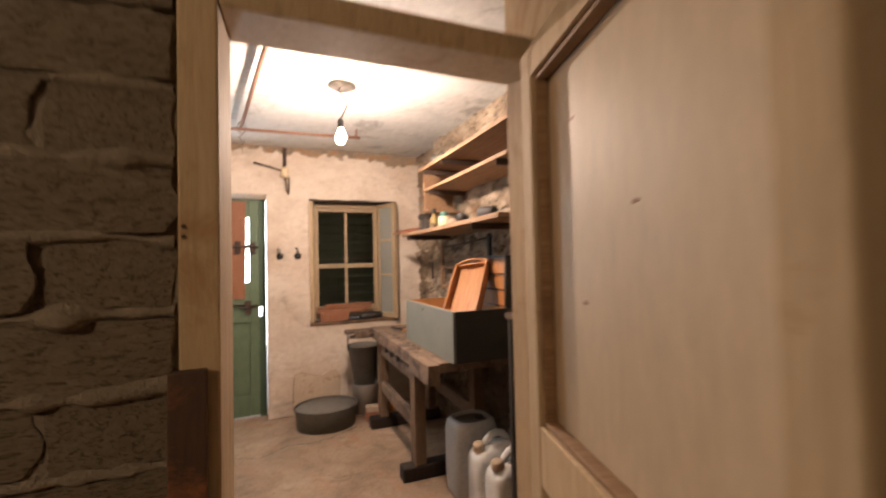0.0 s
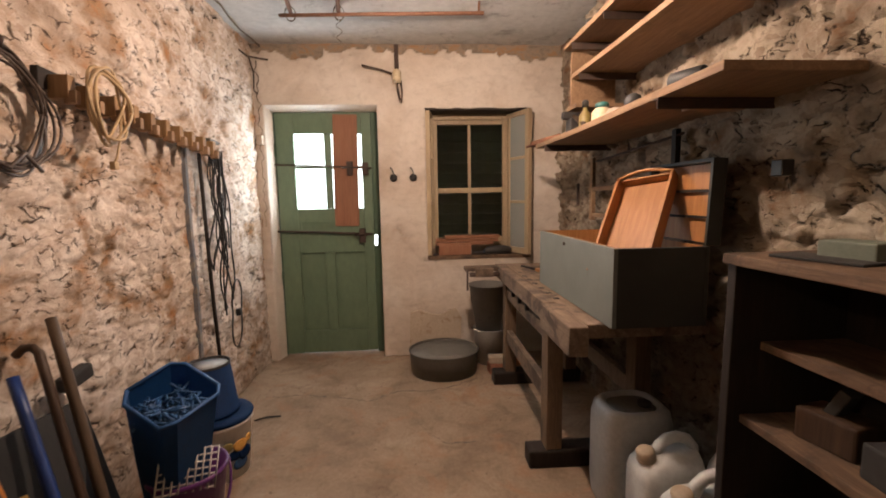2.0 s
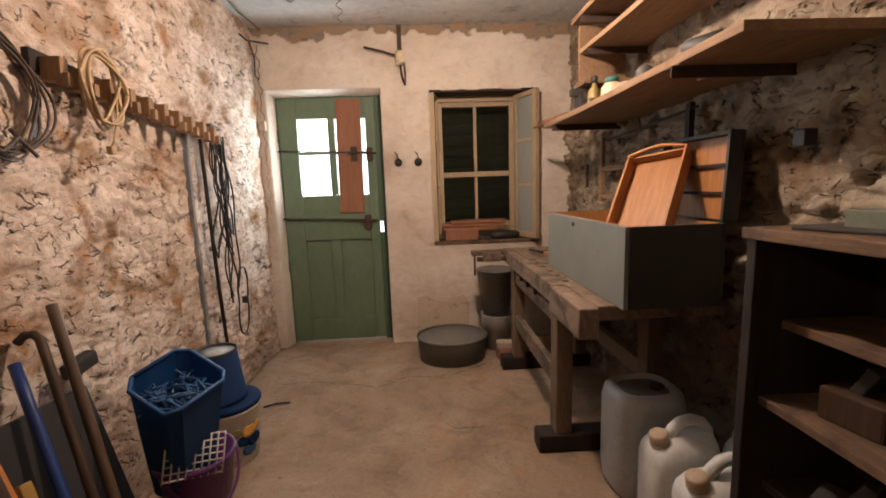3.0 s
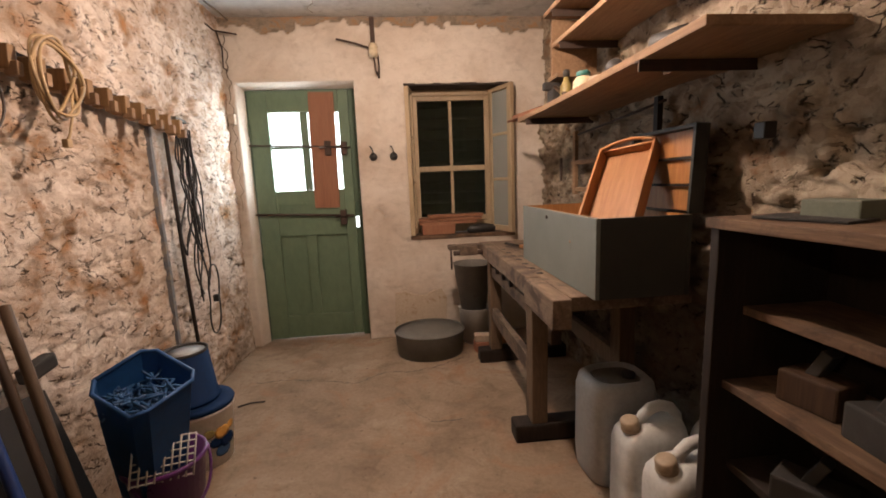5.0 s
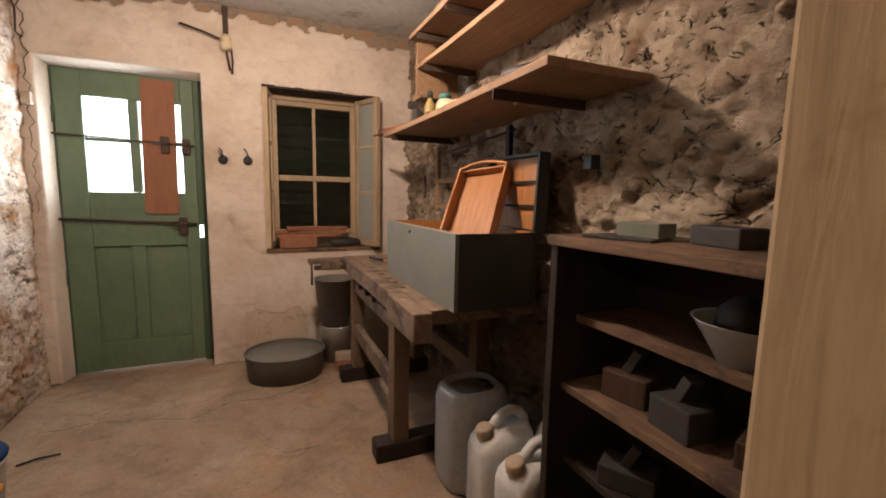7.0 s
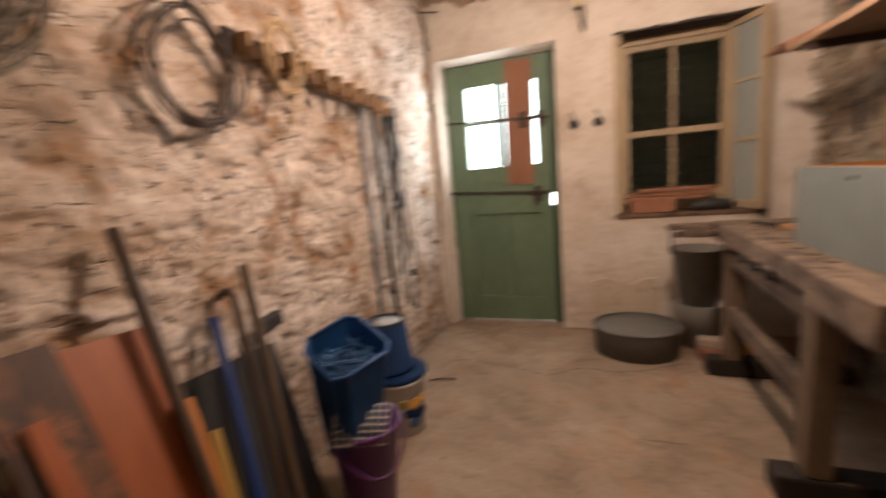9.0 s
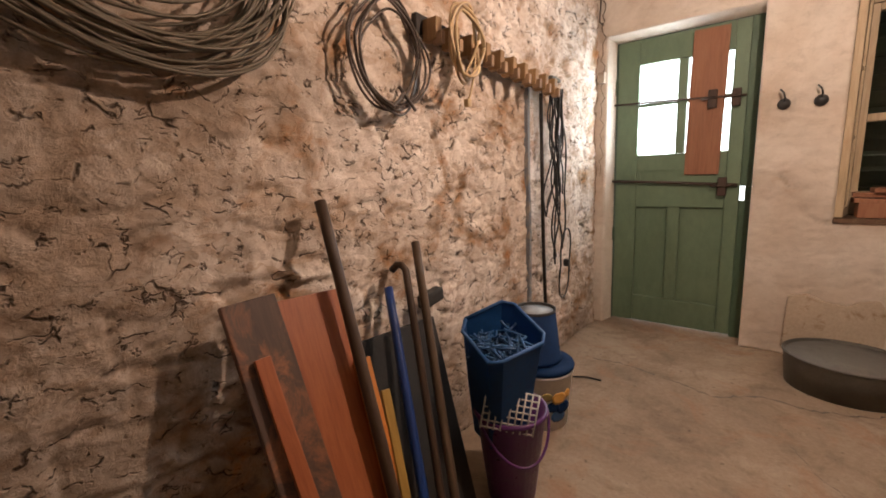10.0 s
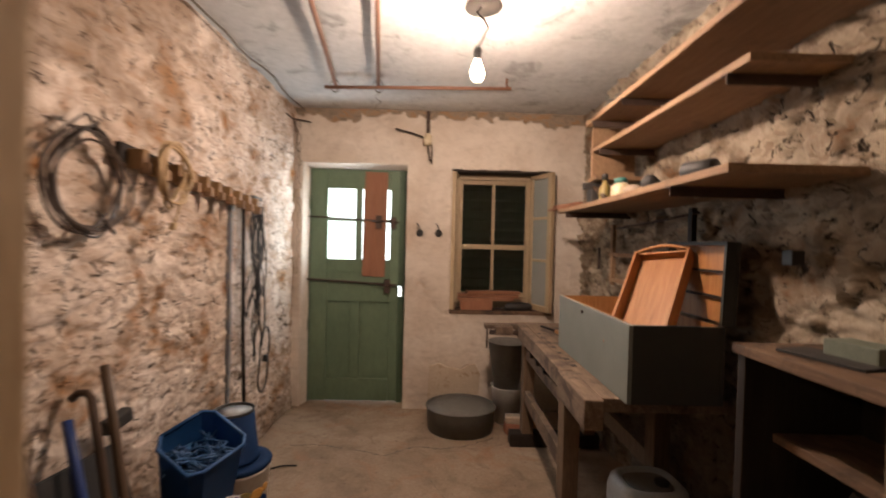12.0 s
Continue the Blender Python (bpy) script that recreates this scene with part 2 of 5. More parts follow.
M["whiteplastic"] = plain("white_plastic", (0.504, 0.500, 0.477), (0.594, 0.590, 0.567), 0.45, scale=6, relief=0.05, dirt=(0.468, 0.441, 0.387), dirt_at=0.66)
M["greyplastic"] = plain("cloudy_grey_plastic", (0.336, 0.347, 0.347), (0.426, 0.437, 0.437), 0.4, scale=5, relief=0.05, dirt=(0.314, 0.314, 0.291), dirt_at=0.64)
M["cap"] = plain("tan_cap", (0.34, 0.25, 0.17), (0.42, 0.32, 0.22), 0.5)
M["blue"] = plain("blue_plastic", (0.009, 0.056, 0.180), (0.015, 0.083, 0.240), 0.5, scale=6, relief=0.1)
M["bluepeg"] = plain("blue_clutter", (0.008, 0.045, 0.14), (0.03, 0.11, 0.26), 0.45, scale=20)
M["bucketwhite"] = plain("bucket_white", (0.60, 0.585, 0.55), (0.72, 0.705, 0.67), 0.4, scale=6, relief=0.05, dirt=(0.48, 0.42, 0.34), dirt_at=0.64)
M["navy"] = plain("navy_plastic", (0.003, 0.015, 0.052), (0.006, 0.025, 0.081), 0.7, scale=6, relief=0.06, specular=0.12)
M["purple"] = plain("purple_plastic", (0.075, 0.012, 0.10), (0.10, 0.018, 0.13), 0.35, scale=6, relief=0.05)
M["bluepole"] = plain("blue_pole", (0.006, 0.026, 0.128), (0.009, 0.038, 0.165), 0.4, scale=10)
M["handle"] = wood("tool_handle", (0.052, 0.029, 0.017), (0.091, 0.052, 0.030), "Z", 0.55)
M["handle2"] = wood("pale_tool_handle", (0.086, 0.053, 0.030), (0.135, 0.083, 0.049), "Z", 0.6)
M["greyboard"] = plain("grey_board", (0.017, 0.014, 0.012), (0.026, 0.023, 0.020), 0.85, scale=8, relief=0.3)
M["yellow"] = plain("yellow_plastic", (0.216, 0.162, 0.048), (0.252, 0.192, 0.066), 0.45)
M["yellowwood"] = wood("yellow_batten", (0.36, 0.21, 0.045), (0.44, 0.28, 0.07), "Z", 0.5)
M["orangebatten"] = wood("orange_batten", (0.55, 0.19, 0.04), (0.64, 0.25, 0.06), "Z", 0.5)
M["teal"] = plain("teal_cap", (0.036, 0.150, 0.132), (0.054, 0.192, 0.168), 0.45)
M["porcelain"] = plain("old_porcelain", (0.58, 0.47, 0.30), (0.66, 0.55, 0.37), 0.3)
M["brick"] = plain("brick_red", (0.30, 0.125, 0.075), (0.38, 0.17, 0.10), 0.85, scale=14, relief=0.5)
M["stone"] = plain("loose_stone", (0.34, 0.26, 0.19), (0.44, 0.35, 0.27), 0.9, scale=9, relief=0.6)
M["darktool"] = plain("dark_tool", (0.021, 0.018, 0.016), (0.038, 0.034, 0.029), 0.7, scale=14)
M["greenbox"] = plain("mint_box", (0.123, 0.136, 0.099), (0.170, 0.189, 0.142), 0.6)
M["crack"] = plain("dark_crack", (0.10, 0.075, 0.055), (0.14, 0.105, 0.08), 0.95)
M["picture"] = plain("picture_orange", (0.60, 0.30, 0.06), (0.68, 0.38, 0.1), 0.5)
M["outside"] = plain("outdoor_paving", (0.40, 0.40, 0.38), (0.5, 0.5, 0.47), 0.9)
M["blackish"] = plain("blackish_rose", (0.05, 0.042, 0.035), (0.08, 0.068, 0.055), 0.8)

M["glass"], _nt, _b = nodes_of("clear_glass")
_b.inputs["Base Color"].default_value = (0.92, 0.96, 0.94, 1)
_b.inputs["Roughness"].default_value = 0.02
_b.inputs["Transmission Weight"].default_value = 1.0
_b.inputs["IOR"].default_value = 1.1
M["jar"], _nt, _b = nodes_of("jar_glass")
_b.inputs["Base Color"].default_value = (0.85, 0.88, 0.84, 1)
_b.inputs["Roughness"].default_value = 0.06
_b.inputs["Transmission Weight"].default_value = 0.85
M["dusty"], _nt, _b = nodes_of("dusty_glass")
_b.inputs["Base Color"].default_value = (0.62, 0.66, 0.62, 1)
_b.inputs["Roughness"].default_value = 0.25
_b.inputs["Transmission Weight"].default_value = 0.55
M["glow"], _nt, _b = nodes_of("lit_bulb")
_b.inputs["Emission Color"].default_value = (1.0, 0.80, 0.52, 1)
_b.inputs["Emission Strength"].default_value = 30.0
M["daylight"], _nt, _b = nodes_of("bright_outdoors")
_b.inputs["Base Color"].default_value = (0.7, 0.75, 0.75, 1)
_b.inputs["Emission Color"].default_value = (0.92, 0.98, 1.0, 1)
_b.inputs["Emission Strength"].default_value = 3.0


# ---- building helpers ----
def box(bm, x0, x1, y0, y1, z0, z1, bevel=0.0):
    r = bmesh.ops.create_cube(bm, size=1.0)
    bmesh.ops.scale(bm, vec=(x1 - x0, y1 - y0, z1 - z0), verts=r["verts"])
    bmesh.ops.translate(bm, vec=((x0 + x1) / 2, (y0 + y1) / 2, (z0 + z1) / 2), verts=r["verts"])
    if bevel:
        edges = list({e for v in r["verts"] for e in v.link_edges})
        bmesh.ops.bevel(bm, geom=edges, offset=bevel, segments=2, affect="EDGES", profile=0.6)
    return bm


def boxes(*dims, bevel=0.0):
    bm = bmesh.new()
    for d in dims:
        box(bm, *d, bevel=bevel)
    return bm


def plank(x0, x1, y0, y1, z0, z1, bevel=0.003, sag=0.0, seed=0, n=10, along=1):
    """A board with worn, slightly uneven long edges."""
    bm = boxes((x0, x1, y0, y1, z0, z1), bevel=bevel)
    lo, hi = ((x0, x1), (y0, y1), (z0, z1))[along]
    for k in range(1, n):
        co = [0, 0, 0]
        co[along] = lo + (hi - lo) * k / n
        no = [0, 0, 0]
        no[along] = 1
        bmesh.ops.bisect_plane(bm, geom=bm.verts[:] + bm.edges[:] + bm.faces[:], plane_co=co, plane_no=no)
    for v in bm.verts:
        s = (v.co[along] - lo) / (hi - lo)
        d = noise.noise_vector(Vector((v.co.x * 3, v.co.y * 3, v.co.z * 3)) + Vector((seed, seed * 2, 0)))
        w = d * 0.004
        w[along] = 0
        v.co += w
        v.co.z -= sag * 4 * s * (1 - s) if along != 2 else 0
    return bm


def lathe(profile, n=24, sx=1.0, sy=1.0, cap=True):
    """Turned shape from (radius, height) pairs, up the z axis."""
    bm = bmesh.new()
    rings = []
    for r, z in profile:
        rings.append([bm.verts.new((r * sx * math.cos(2 * math.pi * k / n), r * sy * math.sin(2 * math.pi * k / n), z)) for k in range(n)])
    for a, b in zip(rings, rings[1:]):
        for k in range(n):
            bm.faces.new((a[k], a[(k + 1) % n], b[(k + 1) % n], b[k]))
    if cap:
        bm.faces.new(rings[0][::-1])
        bm.faces.new(rings[-1])
    for f in bm.faces:
        f.smooth = True
    return bm


def tube(points, r, n=6, bm=None, taper=1.0):
    """A round rod or cable through points."""
    bm = bm or bmesh.new()
    pts = [Vector(p) for p in points]
    rings = []
    side = None
    for k, p in enumerate(pts):
        d = (pts[min(k + 1, len(pts) - 1)] - pts[max(k - 1, 0)]).normalized()
        if side is None:
            side = d.orthogonal().normalized()
        else:
            side = (side - d * side.dot(d)).normalized()
        up = d.cross(side)
        rr = r * (1 + (taper - 1) * k / max(1, len(pts) - 1))
        rings.append([bm.verts.new(p + rr * (side * math.cos(2 * math.pi * j / n) + up * math.sin(2 * math.pi * j / n))) for j in range(n)])
    for a, b in zip(rings, rings[1:]):
        for j in range(n):
            f = bm.faces.new((a[j], a[(j + 1) % n], b[(j + 1) % n], b[j]))
            f.smooth = True
    bm.faces.new(rings[0][::-1])
    bm.faces.new(rings[-1])
    return bm


def rods(paths, r, n=6):
    bm = bmesh.new()
    for p in paths:
        tube(p, r, n, bm)
    return bm


def moved(bm, m):
    bmesh.ops.transform(bm, matrix=m, verts=bm.verts[:])
    return bm


def mesh_of(name, bm, material):
    me = bpy.data.meshes.new(name)
    bmesh.ops.recalc_face_normals(bm, faces=bm.faces[:])
    bm.to_mesh(me)
    bm.free()
    me.materials.append(material)
    return me


def thing(name, label, category, m=None, group=""):
    ob = tagged(new(name), label, category, group)
    ob.empty_display_size = 0.05
    if m is not None:
        ob.matrix_world = m
    return ob


def part(name, bm, material, parent, label=""):
    ob = new(name, mesh_of(name, bm, material))
    ob.parent = parent
    if label:
        ob["label"] = label
    return ob


def single(name, bm, material, label, category, m=None, group="", kind=""):
    ob = new(name, mesh_of(name, bm, material))
    tagged(ob, label, category, group, kind)
    if m is not None:
        ob.matrix_world = m
    return ob


def structure(name, bm, material, label=""):
    return tagged(new(name, mesh_of(name, bm, material)), label, kind="structure")


def lean(bottom, top, roll=0.0):
    """Pose whose z axis runs from bottom to top."""
    z = (Vector(top) - Vector(bottom)).normalized()
    x = Vector((1, 0, 0)) - z * z.x
    x.normalize()
    y = z.cross(x)
    m = Matrix((x, y, z)).transposed().to_4x4()
    m.translation = Vector(bottom)
    return m @ Matrix.Rotation(radians(roll), 4, "Z")


# ---- walls, floor, ceiling ----
X0, X1, YB, ZC = 0.40, 2.73, 7.11, 2.43
YF, YI = 3.80, 4.02          # doorway wall: outer and inner face


def clamp(t):
    return max(0.0, min(1.0, t))


def rubble(p, amp, cell, seed, wear, patches):
    """Relief, wear and darkening of a limewashed rubble wall at a place on it: (height, recess shade, bare stone, dark
    patch).
    """
    q = p + Vector((seed, seed * 1.7, seed * 0.6))
    warp = noise.noise_vector(q * 3.2) * 0.06 + noise.noise_vector(q * 11.0) * 0.022
    w = q + warp
    flat = Vector((w.x, w.y, w.z * 1.75))
    cover = clamp(0.5 + 1.2 * noise.noise(q * 1.5))
    # stones: each one a tilted face, standing a little proud or back
    d, pts = noise.voronoi(flat * cell)
    tilt = noise.cell_vector(pts[0] * 37.7) - Vector((0.5, 0.5, 0.5))
    face = tilt.dot(flat * cell - pts[0]) * 1.5 + tilt.x * 0.8
    gap = d[1] - d[0]
    # flakes and trowel marks on the stones
    d2, pts2 = noise.voronoi(flat * cell * 2.7 + Vector((4, 2, 9)))
    tilt2 = noise.cell_vector(pts2[0] * 51.3) - Vector((0.5, 0.5, 0.5))
    flake = tilt2.dot(flat * cell * 2.7 + Vector((4, 2, 9)) - pts2[0]) * 1.3 + tilt2.y * 0.4
    big = noise.fractal(q * 2.2, 1.0, 2.0, 4)
    fine = noise.fractal(w * 24.0, 0.8, 2.1, 4)
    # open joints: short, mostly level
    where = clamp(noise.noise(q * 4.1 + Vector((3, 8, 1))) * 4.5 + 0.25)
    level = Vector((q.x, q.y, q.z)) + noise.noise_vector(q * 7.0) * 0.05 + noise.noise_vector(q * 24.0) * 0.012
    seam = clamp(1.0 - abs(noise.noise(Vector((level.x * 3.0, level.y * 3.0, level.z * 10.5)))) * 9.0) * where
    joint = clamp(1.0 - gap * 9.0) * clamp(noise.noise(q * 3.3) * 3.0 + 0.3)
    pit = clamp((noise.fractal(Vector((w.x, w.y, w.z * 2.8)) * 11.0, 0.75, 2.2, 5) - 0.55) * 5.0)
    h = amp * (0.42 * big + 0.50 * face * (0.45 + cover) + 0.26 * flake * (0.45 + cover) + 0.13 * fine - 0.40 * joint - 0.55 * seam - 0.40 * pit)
    # seams, pits and joints: bared stone, plus cavity shade put into the colour
    chip_shade = clamp(wear * (1.7 * (seam - 0.45) + 0.8 * pit + 1.5 * (joint - 0.62)))
    bare = clamp(wear * (1.6 * (noise.fractal(w * 4.6, 0.8, 2.1, 5) - 0.16) + 0.6 * joint * cover + 0.5 * clamp(-flake - 0.25)))
    dark_patch = 0.0
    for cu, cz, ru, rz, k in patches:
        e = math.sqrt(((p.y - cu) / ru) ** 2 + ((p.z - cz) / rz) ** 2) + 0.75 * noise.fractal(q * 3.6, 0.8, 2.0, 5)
        dark_patch = max(dark_patch, k * clamp((1.15 - e) * 2.2))
    return h, chip_shade, bare, dark_patch


def rough_face(name, origin, u, v, lu, lv, step, normal, amp, cell, seed, material, holes=(), top_band=0.0, depth=0.10, body=(), wear=1.0, patches=()):
    """Uneven wall face with real openings, and the solid wall behind it, as one mesh."""
    origin, u, v, normal = Vector(origin), Vector(u), Vector(v), Vector(normal)

    def ticks(length, cuts):
        base = [length * k / max(1, round(length / step)) for k in range(round(length / step) + 1)]
        for c in cuts:
            k = min(range(len(base)), key=lambda i: abs(base[i] - c))
            if 0 < k < len(base) - 1 or abs(base[k] - c) < 1e-6:
                base[k] = c
        return base
    us = ticks(lu, [c for hh in holes for c in hh[:2]])
    vs = ticks(lv, [c for hh in holes for c in hh[2:]])
    bm = bmesh.new()
    layers = [bm.verts.layers.float.new(nm) for nm in ("chip_shade", "bare", "dark_patch")]
    grid = []
    for b in vs:
        row = []
        for a in us:
            p = origin + u * a + v * b
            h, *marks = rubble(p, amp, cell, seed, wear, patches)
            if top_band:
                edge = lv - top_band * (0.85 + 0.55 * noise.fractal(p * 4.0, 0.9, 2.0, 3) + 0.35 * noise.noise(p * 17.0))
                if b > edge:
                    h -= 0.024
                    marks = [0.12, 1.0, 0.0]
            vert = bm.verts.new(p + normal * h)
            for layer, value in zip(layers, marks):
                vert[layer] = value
            row.append(vert)
        grid.append(row)
    for j in range(len(vs) - 1):
        for i in range(len(us) - 1):
            a, b = (us[i] + us[i + 1]) / 2, (vs[j] + vs[j + 1]) / 2
            if any(hh[0] < a < hh[1] and hh[2] < b < hh[3] for hh in holes):
                continue
            f = bm.faces.new((grid[j][i], grid[j][i + 1], grid[j + 1][i + 1], grid[j + 1][i]))
            f.smooth = True
    bmesh.ops.delete(bm, geom=[w for w in bm.verts if not w.link_faces], context="VERTS")
    rim = [e for e in bm.edges if e.is_boundary]
    ext = bmesh.ops.extrude_edge_only(bm, edges=rim)
    moved_verts = [g for g in ext["geom"] if isinstance(g, bmesh.types.BMVert)]
    bmesh.ops.translate(bm, vec=-normal * depth, verts=moved_verts)
    for d in body:
        box(bm, *d)
    return structure(name, bm, material)


DX0, DX1, DZ1 = 0.464, 1.306, 1.985       # back door opening
WX0, WX1, WZ0, WZ1 = 1.673, 2.50, 0.80, 1.955   # window opening

# stained patches; the last three only darken the foot of the wall
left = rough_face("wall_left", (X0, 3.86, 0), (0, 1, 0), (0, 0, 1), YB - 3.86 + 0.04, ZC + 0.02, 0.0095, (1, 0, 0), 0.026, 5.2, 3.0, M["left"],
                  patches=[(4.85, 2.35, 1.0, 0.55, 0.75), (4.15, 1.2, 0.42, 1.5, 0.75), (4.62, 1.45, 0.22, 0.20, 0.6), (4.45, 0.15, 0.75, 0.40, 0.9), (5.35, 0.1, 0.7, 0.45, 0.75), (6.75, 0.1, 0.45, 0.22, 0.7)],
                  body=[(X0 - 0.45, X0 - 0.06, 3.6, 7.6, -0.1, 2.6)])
# one broad patch darkens the lower wall behind the bench
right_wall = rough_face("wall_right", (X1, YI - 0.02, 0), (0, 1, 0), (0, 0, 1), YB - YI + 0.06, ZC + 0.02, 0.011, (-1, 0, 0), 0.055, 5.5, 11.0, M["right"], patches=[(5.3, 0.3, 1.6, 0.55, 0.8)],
                        body=[(X1 + 0.07, X1 + 0.45, 3.6, 7.6, -0.1, 2.6)])
back = rough_face("wall_back", (X0 - 0.03, YB, 0), (1, 0, 0), (0, 0, 1), X1 - X0 + 0.06, ZC + 0.02, 0.013, (0, -1, 0), 0.009, 4.0, 23.0, M["back"],
                  holes=[(DX0 - X0 + 0.03, DX1 - X0 + 0.03, -0.5, DZ1), (WX0 - X0 + 0.03, WX1 - X0 + 0.03, WZ0, WZ1)], top_band=0.115, depth=0.20, wear=0.22,
                  body=[(X0 - 0.06, DX0 - 0.006, YB + 0.05, YB + 0.45, -0.1, 2.6), (DX1 + 0.006, WX0 - 0.006, YB + 0.05, YB + 0.45, -0.1, 2.6),
                        (WX1 + 0.006, X1 + 0.06, YB + 0.05, YB + 0.45, -0.1, 2.6), (DX0 - 0.006, DX1 + 0.006, YB + 0.05, YB + 0.45, DZ1 + 0.006, 2.6),
                        (WX0 - 0.006, WX1 + 0.006, YB + 0.05, YB + 0.45, WZ1 + 0.006, 2.6), (WX0 - 0.006, WX1 + 0.006, YB + 0.05, YB + 0.45, -0.1, WZ0 - 0.006)])


def sheet(name, x0, x1, y0, y1, z, step, amp, seed, material, flip=False, thick=0.12):
    bm = bmesh.new()
    nx, ny = round((x1 - x0) / step), round((y1 - y0) / step)
    rows = []
    for j in range(ny + 1):
        row = []
        for i in range(nx + 1):
            p = Vector((x0 + (x1 - x0) * i / nx, y0 + (y1 - y0) * j / ny, z))
            q = p + Vector((seed, seed, 0))
            row.append(bm.verts.new(p + Vector((0, 0, amp * (noise.fractal(q * 1.8, 1.0, 2.0, 4) + 0.35 * noise.fractal(q * 14, 1.0, 2.0, 3))))))
        rows.append(row)
    for j in range(ny):
        for i in range(nx):
            f = bm.faces.new((rows[j][i], rows[j][i + 1], rows[j + 1][i + 1], rows[j + 1][i]))
            f.smooth = True
    if flip:
        box(bm, x0 - 0.3, x1 + 0.3, y0 - 0.1, y1 + 0.3, z + 0.04, z + 0.04 + thick)
    else:
        box(bm, x0 - 0.3, x1 + 0.3, y0 - 0.1, y1 + 0.3, z - 0.04 - thick, z - 0.04)
    return structure(name, bm, material)


floor = sheet("floor", X0 - 0.05, X1 + 0.05, YF - 0.02, YB + 0.20, 0.0, 0.025, 0.003, 4.0, M["floor"])
ceiling = sheet("ceiling", X0 - 0.05, X1 + 0.05, YF - 0.02, YB + 0.04, ZC, 0.03, 0.012, 9.0, M["ceiling"], flip=True)

# outdoors behind the green door: paving and a bright distance
structure("ground", boxes((-30, 30, YB + 0.47, 60, -0.20, -0.03)), M["outside"])
structure("backdrop", boxes((-2.5, 4.5, 11.0, 11.05, -0.03, 4.5)), M["daylight"])

# ---- front room: block wall beside the doorway, dark enclosure ----
FX0, FX1, FY0 = -0.6, 3.2, 1.6
structure("floor_front", boxes((FX0 - 0.2, FX1 + 0.2, FY0 - 0.2, YF - 0.022, -0.12, 0.0)), M["floor"])
structure("ceiling_front", boxes((FX0 - 0.2, FX1 + 0.2, FY0 - 0.2, YF - 0.022, 2.46, 2.6)), M["mortar"])
structure("wall_front_west", boxes((FX0 - 0.25, FX0, FY0 - 0.2, YF + 0.02, -0.1, 2.6)), M["mortar"])
structure("wall_front_east", boxes((FX1, FX1 + 0.25, FY0 - 0.2, YF + 0.02, -0.1, 2.6)), M["mortar"])
structure("wall_front_south", boxes((FX0 - 0.2, FX1 + 0.2, FY0 - 0.25, FY0, -0.1, 2.6)), M["mortar"])
JL, JR, HEAD = 1.278, 1.925, 1.800
wall_doorway = structure("wall_doorway", boxes((FX0 - 0.1, JL - 0.06, YF + 0.042, YI - 0.012, -0.05, 2.6),
                                               (JR + 0.07, FX1 + 0.1, YF + 0.042, YI - 0.012, -0.05, 2.6),
                                               (JL - 0.06, JR + 0.07, YF + 0.075, YI - 0.012, 2.30, 2.6)), M["mortar"])

# doorway frame: two posts, head and lining
frame_ob = structure("door_frame", boxes((JL - 0.055, JL, YF, YI, 0, 2.30), bevel=0.004), M["pine"], "pale pine doorway frame with nail holes")
part("post", boxes((JR, JR + 0.07, YF, YI, 0, 2.30), bevel=0.004), M["pine"], frame_ob)
part("door_stop", boxes((JR - 0.022, JR - 0.002, YF + 0.045, YF + 0.085, 0, HEAD - 0.022), bevel=0.003), M["shelf"], frame_ob)
part("head", moved(boxes((JL + 0.001, JR - 0.001, -0.108, 0.108, 0, 0.048), bevel=0.004), pose(0, YF + 0.11, HEAD, 12)), M["pine"], frame_ob)
part("nail", rods([[(JL - 0.047, YF - 0.002, 1.43), (JL - 0.047, YF + 0.01, 1.43)], [(JL - 0.047, YF - 0.002, 1.415), (JL - 0.047, YF + 0.01, 1.415)]], 0.0035), M["iron"], frame_ob)

# the open panel door
HX, HY = 1.868, 3.782
leafm = Matrix.Translation((HX, HY, 0.02)) @ Matrix.Rotation(math.atan2(-0.967, -0.254), 4, "Z")
door_in = tagged(new("door_1"), "pale plywood panel door standing open towards the viewer", "door", kind="structure")
door_in.matrix_world = leafm
LW, LH = 0.60, 1.755
for nm, d in (("stile", (0, 0.055, -0.048, 0, 0, LH)), ("stile", (LW - 0.055, LW, -0.048, 0, 0, LH)), ("rail", (0.056, LW - 0.056, -0.048, 0, LH - 0.06, LH)),
              ("rail", (0.056, LW - 0.056, -0.048, 0, 0.0, 0.13)), ("rail", (0.056, LW - 0.056, -0.048, 0, 0.93, 1.04))):
    part(nm, boxes(d, bevel=0.004), M["pine"], door_in)
part("panel", boxes((0.05, LW - 0.05, -0.016, -0.006, 0.12, LH - 0.05)), M["ply"], door_in, "smooth plywood panel")
for k, (u, z) in enumerate(((0.16, 1.58), (0.19, 1.28), (0.33, 1.42))):
    part("knot", moved(lathe([(0.005, 0), (0.003, 0.0006)], 10, 1.6, 0.7), pose(u, -0.0163, z, 90, 0, 0)), M["doorboard"], door_in)
part("bead", boxes((0.056, 0.066, -0.040, -0.017, 1.041, LH - 0.061), (0.067, LW - 0.057, -0.040, -0.017, 1.041, 1.051), (0.067, LW - 0.057, -0.040, -0.017, LH - 0.071, LH - 0.061), bevel=0.003), M["shelf"], door_in, "brown glazing bead")

